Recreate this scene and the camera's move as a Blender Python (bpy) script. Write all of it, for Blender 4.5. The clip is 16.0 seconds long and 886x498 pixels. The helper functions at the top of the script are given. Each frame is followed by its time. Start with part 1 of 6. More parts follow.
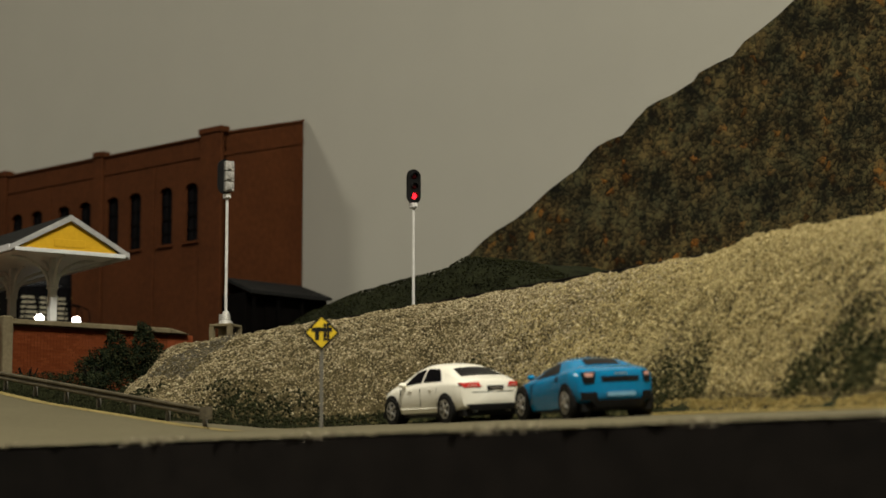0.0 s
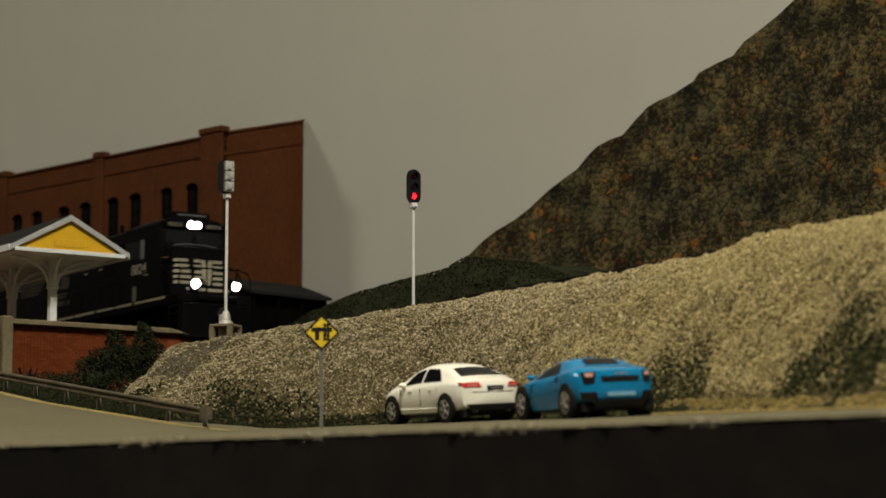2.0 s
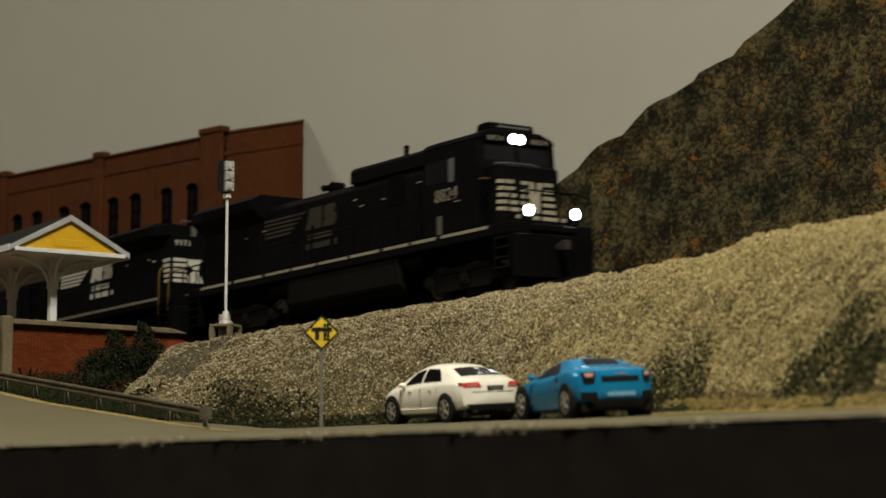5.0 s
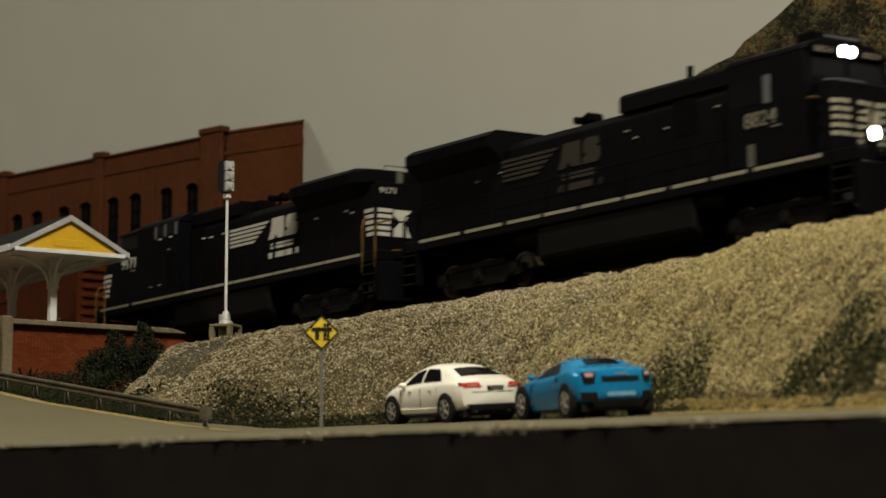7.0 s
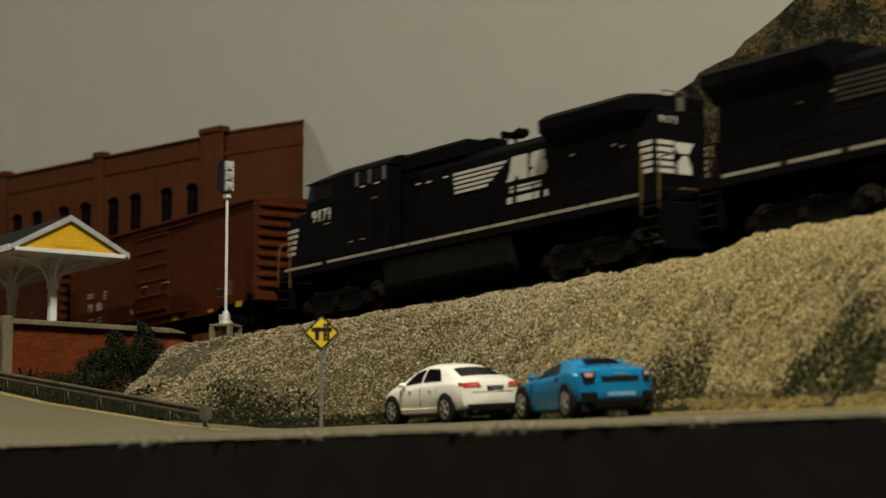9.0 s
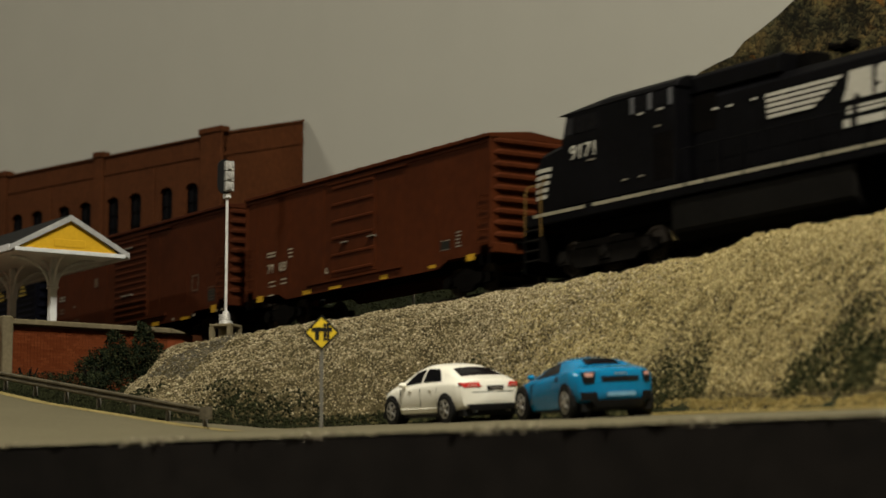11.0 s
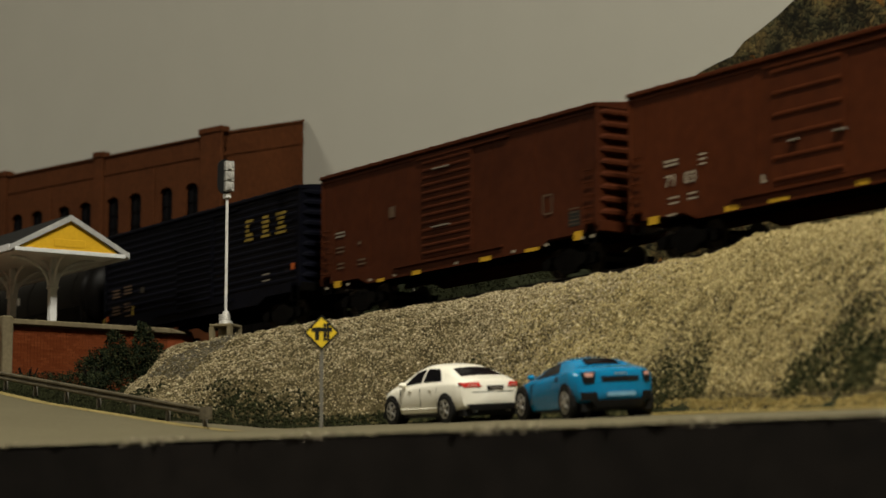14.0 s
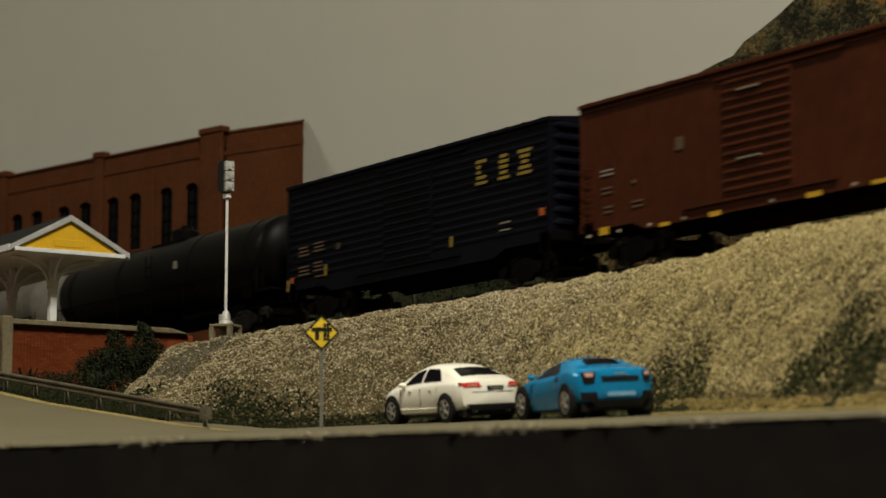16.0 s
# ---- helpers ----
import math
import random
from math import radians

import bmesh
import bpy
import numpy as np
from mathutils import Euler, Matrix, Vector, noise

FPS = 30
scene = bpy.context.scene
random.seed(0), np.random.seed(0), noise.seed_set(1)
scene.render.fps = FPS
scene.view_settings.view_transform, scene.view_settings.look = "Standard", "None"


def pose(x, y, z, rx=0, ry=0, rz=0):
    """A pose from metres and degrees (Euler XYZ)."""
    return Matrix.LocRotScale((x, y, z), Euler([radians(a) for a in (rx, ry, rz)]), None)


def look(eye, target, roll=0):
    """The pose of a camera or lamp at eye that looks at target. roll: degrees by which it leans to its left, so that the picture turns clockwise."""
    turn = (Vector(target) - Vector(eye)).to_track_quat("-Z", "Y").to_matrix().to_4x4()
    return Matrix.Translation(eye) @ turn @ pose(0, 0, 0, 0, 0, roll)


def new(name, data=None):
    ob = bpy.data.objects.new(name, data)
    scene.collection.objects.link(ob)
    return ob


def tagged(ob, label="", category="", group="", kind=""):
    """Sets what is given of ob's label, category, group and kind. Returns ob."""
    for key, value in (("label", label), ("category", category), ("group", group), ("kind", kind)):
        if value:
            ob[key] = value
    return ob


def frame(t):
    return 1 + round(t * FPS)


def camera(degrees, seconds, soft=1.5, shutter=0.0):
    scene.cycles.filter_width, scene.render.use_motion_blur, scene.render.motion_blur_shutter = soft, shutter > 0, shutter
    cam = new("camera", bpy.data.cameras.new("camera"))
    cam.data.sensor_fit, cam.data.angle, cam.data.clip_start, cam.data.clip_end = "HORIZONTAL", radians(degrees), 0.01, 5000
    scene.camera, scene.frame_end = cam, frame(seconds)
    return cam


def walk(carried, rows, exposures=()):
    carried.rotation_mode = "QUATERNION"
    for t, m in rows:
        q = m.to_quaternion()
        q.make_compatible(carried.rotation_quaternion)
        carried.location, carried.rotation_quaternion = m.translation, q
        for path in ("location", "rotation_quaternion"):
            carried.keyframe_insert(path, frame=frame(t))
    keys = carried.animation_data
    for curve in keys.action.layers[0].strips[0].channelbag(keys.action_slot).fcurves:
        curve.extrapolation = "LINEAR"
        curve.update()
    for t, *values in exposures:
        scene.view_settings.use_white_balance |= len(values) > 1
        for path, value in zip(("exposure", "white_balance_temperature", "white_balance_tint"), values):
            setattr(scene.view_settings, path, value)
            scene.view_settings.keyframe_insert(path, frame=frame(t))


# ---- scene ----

# All lengths below are in full-size metres of a 1:87 model railway; K brings them to the model's true size.
# x runs along the track towards the viewer, y away from the viewer, z up; the rail tops lie at z = 0.
K = 1 / 87.1
YAW, PITCH = 57.209, 7.733
EYE = Vector((0.0, -41.8255, -8.981)) * K
FORWARD = Vector((-math.sin(radians(YAW)) * math.cos(radians(PITCH)), math.cos(radians(YAW)) * math.cos(radians(PITCH)), math.sin(radians(PITCH))))
cam = camera(20.667, 16.0, 1.5, 0.9)
cam.data.dof.use_dof = True
cam.data.dof.focus_distance = 78 * K
cam.data.dof.aperture_fstop = 29
walk(cam, [(0.0, look(EYE, EYE + FORWARD)), (16.0, look(EYE, EYE + FORWARD))], [(0.0, 0.0), (16.0, 0.0)])

# ---- light: warm ceiling lamps in a closed room ----
world = bpy.data.worlds.new("world")
scene.world = world
world.use_nodes = True
world.node_tree.nodes["Background"].inputs["Color"].default_value = (0.9, 0.8, 0.62, 1)
world.node_tree.nodes["Background"].inputs["Strength"].default_value = 0.004
CEILING = 106.0
LAMPS = [((-148.6, -131.7), 16.0), ((10.0, -34.0), 33.5)]
for (lx, ly), watts in LAMPS:
    lamp_data = bpy.data.lights.new("ceiling_lamp_light", "AREA")
    lamp_data.shape, lamp_data.size, lamp_data.size_y = "RECTANGLE", 0.32, 0.10
    lamp_data.energy, lamp_data.color = watts, (1.0, 0.944, 0.787)
    lamp = new("ceiling_lamp_light", lamp_data)
    lamp.matrix_world = pose(lx * K, ly * K, (CEILING - 4.2) * K)


# ---- materials ----
def mat(name, colour, rough=0.6, metal=0.0, vary=0.25, scale=1.0, bump=0.0, second=None, amount=0.5, glow=None, strength=1.0, fine=8.0, spec=0.08):
    """A surface with stains at one scale (in full-size metres), grain at a finer one, and a fine relief."""
    m = bpy.data.materials.new(name)
    m.use_nodes = True
    n, l = m.node_tree.nodes, m.node_tree.links
    b = n["Principled BSDF"]
    b.inputs["Roughness"].default_value, b.inputs["Metallic"].default_value = rough, metal
    b.inputs["Specular IOR Level"].default_value = spec
    tc = n.new("ShaderNodeTexCoord")
    big, small = n.new("ShaderNodeTexNoise"), n.new("ShaderNodeTexNoise")
    for t, sc in ((big, scale), (small, scale * fine)):
        t.inputs["Scale"].default_value = sc / K
        t.inputs["Detail"].default_value = 4
        l.new(tc.outputs["Object"], t.inputs["Vector"])
    add = n.new("ShaderNodeMath")
    add.operation = "ADD"
    l.new(big.outputs["Fac"], add.inputs[0])
    l.new(small.outputs["Fac"], add.inputs[1])
    ramp = n.new("ShaderNodeMapRange")
    ramp.inputs["From Min"].default_value, ramp.inputs["From Max"].default_value = 0.7, 1.3
    l.new(add.outputs[0], ramp.inputs["Value"])
    mix = n.new("ShaderNodeMix")
    mix.data_type = "RGBA"
    dark = tuple(c * (1 - vary) for c in colour)
    light = tuple(min(1, c * (1 + vary)) for c in colour) if second is None else second
    mix.inputs["A"].default_value, mix.inputs["B"].default_value = (*dark, 1), (*light, 1)
    l.new(ramp.outputs["Result"], mix.inputs["Factor"])
    l.new(mix.outputs["Result"], b.inputs["Base Color"])
    if bump:
        bm = n.new("ShaderNodeBump")
        bm.inputs["Strength"].default_value, bm.inputs["Distance"].default_value = bump, 0.05 * K
        l.new(small.outputs["Fac"], bm.inputs["Height"])
        l.new(bm.outputs["Normal"], b.inputs["Normal"])
    if glow:
        b.inputs["Emission Color"].default_value, b.inputs["Emission Strength"].default_value = (*glow, 1), strength
    return m


def island_mat(name, stops, rough=0.9, per_object=False):
    """A surface whose pieces differ in colour, one by one."""
    m = bpy.data.materials.new(name)
    m.use_nodes = True
    n, l = m.node_tree.nodes, m.node_tree.links
    b = n["Principled BSDF"]
    b.inputs["Roughness"].default_value = rough
    b.inputs["Specular IOR Level"].default_value = 0.05
    geo = n.new("ShaderNodeObjectInfo" if per_object else "ShaderNodeNewGeometry")
    ramp = n.new("ShaderNodeValToRGB")
    ramp.color_ramp.interpolation = "LINEAR"
    while len(ramp.color_ramp.elements) < len(stops):
        ramp.color_ramp.elements.new(0.5)
    for e, (p, col) in zip(ramp.color_ramp.elements, stops):
        e.position, e.color = p, (*col, 1)
    l.new(geo.outputs["Random" if per_object else "Random Per Island"], ramp.inputs["Fac"])
    l.new(ramp.outputs["Color"], b.inputs["Base Color"])
    return m


BLACK = mat("black_locomotive_paint", (0.0029, 0.0028, 0.0034), 0.5, vary=0.35, scale=0.5, bump=0.05, spec=0.04)
DARK = mat("black_underframe", (0.0027, 0.0022, 0.0019), 0.8, vary=0.5, scale=1.5, bump=0.2, spec=0.03)
WHITE = mat("white_lettering", (0.45, 0.43, 0.37), 0.6, vary=0.1)
BROWN = mat("boxcar_brown", (0.055, 0.0136, 0.0040), 0.6, spec=0.05, vary=0.22, scale=0.35, bump=0.08)
BROWN2 = mat("boxcar_red_brown", (0.044, 0.0115, 0.0041), 0.6, spec=0.05, vary=0.2, scale=0.4, bump=0.08)
NAVY = mat("boxcar_dark_blue", (0.0024, 0.0026, 0.0052), 0.55, spec=0.05, vary=0.3, scale=0.4, bump=0.08)
YELLOW = mat("yellow_paint", (0.45, 0.26, 0.02), 0.55, vary=0.15, scale=2)
BRICK = mat("brick_red", (0.069, 0.0228, 0.0078), 0.85, vary=0.2, scale=0.5, bump=0.3)
BRICKLOW = mat("wall_brick_orange", (0.18, 0.045, 0.016), 0.85, vary=0.25, scale=1, bump=0.2)
MORTAR = mat("brick_joint", (0.125, 0.034, 0.0125), 0.95, vary=0.2)
CONCRETE = mat("aged_concrete", (0.155, 0.128, 0.078), 0.9, vary=0.2, scale=0.8, bump=0.25)
ROAD = mat("road_grey", (0.113, 0.099, 0.061), 0.9, vary=0.12, scale=0.25, bump=0.15, fine=30)
STONE = mat("pale_ballast", (0.056, 0.045, 0.021), 0.95, vary=0.6, scale=1.6, bump=0.9, fine=5)
EARTH = mat("dark_green_turf", (0.014, 0.016, 0.007), 0.95, vary=0.6, scale=1.2, bump=0.8)
SKY = mat("painted_sky", (0.412, 0.400, 0.350), 0.9, vary=0.02, scale=0.05)
FASCIA = mat("black_fascia", (0.0085, 0.0069, 0.0058), 0.8, vary=0.3, scale=0.2)
SILVER = mat("silver_paint", (0.66, 0.65, 0.62), 0.4, metal=0.1, vary=0.15, scale=2)
CASTING = mat("rough_silver_casting", (0.42, 0.41, 0.38), 0.42, metal=0.3, vary=0.45, scale=5, bump=0.6, fine=3)
PALE = mat("pale_blue_grey_trim", (0.62, 0.63, 0.63), 0.6, vary=0.08, scale=1)
GABLE = mat("gable_yellow", (0.58, 0.34, 0.02), 0.6, vary=0.06, scale=1)
ROOFING = mat("dark_roofing", (0.015, 0.015, 0.0145), 0.9, vary=0.25, scale=2, bump=0.3)
ROOM = mat("room_paint", (0.26, 0.235, 0.19), 0.9, vary=0.04, scale=0.05)
GLASSDARK = mat("dark_window_glass", (0.006, 0.006, 0.007), 0.12, vary=0.2)
HEADLIGHT = mat("lit_headlamp", (0.9, 0.9, 0.9), 0.3, vary=0.0, glow=(1.0, 0.97, 0.92), strength=30)
REDLIGHT = mat("lit_red_signal_lens", (0.6, 0.02, 0.03), 0.2, vary=0.0, glow=(1.0, 0.012, 0.02), strength=3.6)


# ---- mesh building ----
class Shape:
    def __init__(self):
        self.v, self.f = [], []

    def add(self, verts, faces):
        o = len(self.v)
        self.v += [tuple(p) for p in verts]
        self.f += [tuple(i + o for i in q) for q in faces]
        return self

    def box(self, x0, x1, y0, y1, z0, z1):
        return self.add([(x, y, z) for x in (x0, x1) for y in (y0, y1) for z in (z0, z1)],
                        [(0, 1, 3, 2), (4, 6, 7, 5), (0, 4, 5, 1), (2, 3, 7, 6), (0, 2, 6, 4), (1, 5, 7, 3)])

    def prism(self, poly, axis, a, b):
        """poly: points in the two other axes (in the order x, y, z), drawn out along axis from a to b."""
        def at3(p, t):
            q = list(p)
            q.insert("xyz".index(axis), t)
            return q
        n = len(poly)
        return self.add([at3(p, a) for p in poly] + [at3(p, b) for p in poly],
                        [tuple(range(n)), tuple(range(2 * n - 1, n - 1, -1))] + [(i, n + i, n + (i + 1) % n, (i + 1) % n) for i in range(n)])

    def tube(self, p, q, r, n=10, r2=None):
        p, q = Vector(p), Vector(q)
        w = (q - p).normalized()
        u = w.orthogonal().normalized()
        v = w.cross(u)
        r2 = r if r2 is None else r2
        ring = [(math.cos(2 * math.pi * i / n), math.sin(2 * math.pi * i / n)) for i in range(n)]
        return self.add([p + (u * a + v * b) * r for a, b in ring] + [q + (u * a + v * b) * r2 for a, b in ring],
                        [tuple(range(n - 1, -1, -1)), tuple(range(n, 2 * n))] + [(i, (i + 1) % n, n + (i + 1) % n, n + i) for i in range(n)])

    def path(self, pts, r, n=6):
        """One bent round bar through pts."""
        pts = [Vector(p) for p in pts]
        rings, m = [], len(pts)
        u = (pts[1] - pts[0]).orthogonal().normalized()
        for k, p in enumerate(pts):
            t = (pts[min(k + 1, m - 1)] - pts[max(k - 1, 0)]).normalized()
            u = (u - t * u.dot(t)).normalized()
            v = t.cross(u)
            rings += [p + (u * math.cos(2 * math.pi * i / n) + v * math.sin(2 * math.pi * i / n)) * r for i in range(n)]
        faces = [(k * n + i, k * n + (i + 1) % n, (k + 1) * n + (i + 1) % n, (k + 1) * n + i) for k in range(m - 1) for i in range(n)]
        return self.add(rings, faces + [tuple(range(n)), tuple(range((m - 1) * n, m * n))])

    def lathe(self, prof, axis="z", n=16, centre=(0, 0, 0)):
        """prof: (radius, height) pairs turned round an axis through centre."""
        pts, faces, m = [], [], len(prof)
        for i in range(n):
            a = 2 * math.pi * i / n
            for r, h in prof:
                c, s = r * math.cos(a), r * math.sin(a)
                q = {"z": (c, s, h), "x": (h, c, s), "y": (c, h, s)}[axis]
                pts.append([q[k] + centre[k] for k in range(3)])
        for i in range(n):
            for j in range(m - 1):
                k = (i + 1) % n
                faces.append((i * m + j, k * m + j, k * m + j + 1, i * m + j + 1))
        faces.append(tuple(i * m for i in range(n)))
        faces.append(tuple(i * m + m - 1 for i in range(n)))
        return self.add(pts, faces)

    def data(self, name, material, bevel=0.0, smooth=False, weld=False):
        me = bpy.data.meshes.new(name)
        me.from_pydata([(x * K, y * K, z * K) for x, y, z in self.v], [], self.f)
        bm = bmesh.new()
        bm.from_mesh(me)
        if weld:
            bmesh.ops.remove_doubles(bm, verts=bm.verts, dist=1e-6)
        bmesh.ops.recalc_face_normals(bm, faces=bm.faces)
        if bevel:
            edges = [e for e in bm.edges if len(e.link_faces) == 2 and e.calc_face_angle(0) > 0.5]
            bmesh.ops.bevel(bm, geom=edges, offset=bevel * K, segments=1, affect="EDGES", clamp_overlap=True)
        bm.to_mesh(me)
        bm.free()
        if smooth:
            me.shade_smooth()
            me.set_sharp_from_angle(angle=radians(38))
        me.materials.append(material)
        return me


def at(x, y, z, rz=0.0, rx=0.0, ry=0.0):
    return pose(x * K, y * K, z * K, rx, ry, rz)


def thing(name, label, category, m=None, group="", kind=""):
    ob = new(name)
    ob.empty_display_size = 0.01
    if m is not None:
        ob.matrix_basis = m
    return tagged(ob, label, category, group, kind)


def part(name, shape, material, parent=None, label="", bevel=0.0, smooth=False, m=None, weld=False):
    ob = new(name, shape.data(name, material, bevel, smooth, weld))
    if parent is not None:
        ob.parent = parent
    if m is not None:
        ob.matrix_basis = m
    if label:
        ob["label"] = label
    return ob


def solo(name, shape, material, label, category, m=None, bevel=0.0, smooth=False, kind="", group="", weld=False):
    return tagged(part(name, shape, material, None, label, bevel, smooth, m, weld), label, category, group, kind)


# ---- the ground ----
EDGE_AT, EDGE_ALONG, EDGE_IN = (-37.41, -17.73), (0.9, 0.437), (-0.437, 0.9)


def sstep(x, a, b):
    t = np.clip((x - a) / (b - a), 0, 1)
    return t * t * (3 - 2 * t)


def road_height(x, y):
    u = (x - EDGE_AT[0]) * EDGE_IN[0] + (y - EDGE_AT[1]) * EDGE_IN[1]
    v = (x - EDGE_AT[0]) * EDGE_ALONG[0] + (y - EDGE_AT[1]) * EDGE_ALONG[1]
    return -6.27 + 0.082 * np.clip(u, 0, 22) + 0.112 * np.clip(-v - 15.8, 0, 20) + 0.03 * np.clip(-v - 25.0, 0, 8)


def foot_line(x):
    return np.interp(x, [-82, -70, -62, -59.5, -57.5, -46, -43, -36, -28], [-12.2, -11.8, -11.2, -9.0, -6.1, -5.6, -5.9, -7.2, -8.6])


def bank_end(y):
    """Where the stones end towards the brick wall."""
    return np.interp(y, [-12, -9, -7, -5, -3.2, -2.6], [-64.5, -68.5, -72.0, -76.0, -79.5, -84])


def ground_height(x, y):
    road = road_height(x, y)
    foot = foot_line(x)
    crest = -0.78 + 0.32 * sstep(x, -48.5, -46) - 0.16 * np.exp(-((x + 74.3) / 2.0) ** 2)
    t = np.clip((y - foot) / (-2.7 - foot), 0, 1)
    left = bank_end(y)
    bank = road + (crest - road) * (0.55 * t + 0.45 * np.sin(t * math.pi / 2)) * sstep(x, left - 2.2, left + 2.2)
    bed = -1.15 + 0.2 * sstep(y, -2.3, -1.5) * sstep(-y, -2.3, -1.5)
    ridge = np.interp(x, [-95, -86.3, -83.5, -80, -76.7, -73.6, -72.5, -71, -67.9, -60, -40], [0, 0.8, 1.5, 1.95, 2.1, 2.2, 2.5, 2.2, 1.2, 0.3, 0.2])
    hill = -1.05 + (ridge + 1.05) * sstep(y, 2.6, 6.0)
    return np.where(y < -2.7, bank, np.where(y > 2.6, hill, bed + (crest + 1.05) * sstep(-y, 1.6, 2.7)))


def sheet(name, x0, x1, y0, y1, step, height, material, keep=None, **tags):
    nx, ny = int(round((x1 - x0) / step)) + 1, int(round((y1 - y0) / step)) + 1
    gx, gy = np.meshgrid(np.linspace(x0, x1, nx), np.linspace(y0, y1, ny), indexing="ij")
    gz = height(gx, gy)
    me = bpy.data.meshes.new(name)
    idx = np.arange(nx * ny).reshape(nx, ny)
    quads = np.stack([idx[:-1, :-1], idx[1:, :-1], idx[1:, 1:], idx[:-1, 1:]], -1).reshape(-1, 4)
    if keep is not None:
        ok = keep(gx, gy).reshape(-1)
        quads = quads[ok[quads].all(1)]
    me.from_pydata((np.stack([gx, gy, gz], -1).reshape(-1, 3) * K).tolist(), [], quads.tolist())
    me.shade_smooth()
    me.materials.append(material)
    return tagged(new(name, me), **tags)


def rough_noise(x, y, scale, seed=0.0):
    flat = np.array([noise.noise((a * scale + seed, b * scale, seed)) for a, b in zip(x.ravel(), y.ravel())])
    return flat.reshape(x.shape)


def edge_u(x, y):
    return (x - EDGE_AT[0]) * EDGE_IN[0] + (y - EDGE_AT[1]) * EDGE_IN[1]


def bank_height(x, y):
    base = ground_height(x, y)
    on = sstep(y, foot_line(x) - 0.2, foot_line(x) + 0.6)
    return base + on * (0.22 * rough_noise(x, y, 0.8) + 0.17 * rough_noise(x, y, 2.4, 5.0) + 0.08 * rough_noise(x, y, 6.0, 9.0)) * (0.35 + 0.65 * sstep(-y, 2.8, 4.4)) * sstep(-y, 1.6, 2.4)


sheet("ground", -130, -10, -26, 30, 1.0, lambda x, y: ground_height(x, y) - 0.35, EARTH, lambda x, y: edge_u(x, y) > 0.6,
      label="dark turf under the whole scenery of the layout", category="ground", kind="structure")
sheet("embankment", -80.5, -20, -12, -2.2, 0.14, bank_height, STONE, lambda x, y: (y > foot_line(x) - 0.15) & (x > bank_end(y) - 1.6),
      label="pale stony railway embankment with dark green at its foot", category="embankment", kind="structure")
sheet("verge", -80.6, -58, -13, -2.2, 0.25, bank_height, EARTH, lambda x, y: (y > foot_line(x) - 0.2) & (x < bank_end(y) - 0.9),
      label="dark green turf between guardrail and brick wall", category="verge", kind="structure")
sheet("hillside", -95, -40, 2.0, 14, 0.4, lambda x, y: ground_height(x, y) + 0.15 * rough_noise(x, y, 0.8), EARTH,
      label="dark green scenic hillock behind the track", category="hill", kind="structure")


def road_sheet():
    """The road: a sheet laid along the layout's front edge, running in under the bank, with a chipped front lip."""
    us = np.array([0.0, 0.06, 0.15, 0.3, 0.6, 1, 1.5, 2, 3, 4, 5, 6, 7, 8, 9, 10, 11, 12, 13, 14, 15, 16, 17, 18, 19, 20, 21, 22, 24])
    vs = np.arange(-60, 35.01, 0.1)
    uu, vv = np.meshgrid(us, vs, indexing="ij")
    x = EDGE_AT[0] + vv * EDGE_ALONG[0] + uu * EDGE_IN[0]
    y = EDGE_AT[1] + vv * EDGE_ALONG[1] + uu * EDGE_IN[1]
    z = road_height(x, y)
    ragged = 0.5 * rough_noise(vv, vv * 0, 1.7, 2.0) + 0.7 * rough_noise(vv, vv * 0, 6.0, 4.0)
    near = np.clip(1 - uu / 0.35, 0, 1)
    z = z - near * (0.02 + 0.07 * np.abs(ragged))
    x, y = x + near * 0.2 * ragged * EDGE_IN[0], y + near * 0.2 * ragged * EDGE_IN[1]
    nx, ny = x.shape
    idx = np.arange(nx * ny).reshape(nx, ny)
    quads = np.stack([idx[:-1, :-1], idx[1:, :-1], idx[1:, 1:], idx[:-1, 1:]], -1).reshape(-1, 4)
    ok = (y < foot_line(x) + 0.7).reshape(-1)
    quads = quads[ok[quads].all(1)]
    me = bpy.data.meshes.new("road")
    me.from_pydata((np.stack([x, y, z], -1).reshape(-1, 3) * K).tolist(), [], quads.tolist())
    me.shade_smooth()
    me.materials.append(ROAD)
    tagged(new("road", me), "plain tan-grey road with a rough chipped front edge", "road", kind="structure")


road_sheet()


def fascia():
    e, n = Vector((*EDGE_ALONG, 0)), Vector((*EDGE_IN, 0))
    p = Vector((*EDGE_AT, 0))
    s = Shape()
    pts = []
    for v in np.linspace(-60, 35, 96):
        q = p + e * float(v) + n * 0.0
        pts.append((q.x, q.y, float(road_height(np.float64(q.x), np.float64(q.y))) - 0.09))
    for a, b in zip(pts, pts[1:]):
        d = n * 1.2
        s.add([a, b, (b[0], b[1], -95), (a[0], a[1], -95), (a[0] + d.x, a[1] + d.y, a[2]), (b[0] + d.x, b[1] + d.y, b[2])], [(0, 3, 2, 1), (0, 1, 5, 4)])
    solo("fascia", s, FASCIA, "black fascia board along the layout's front edge", "fascia", kind="structure", weld=True)


fascia()

# ---- backdrop and mountain ----
BACK_AT, BACK_TURN = (-96.35, 12.70), 12.13


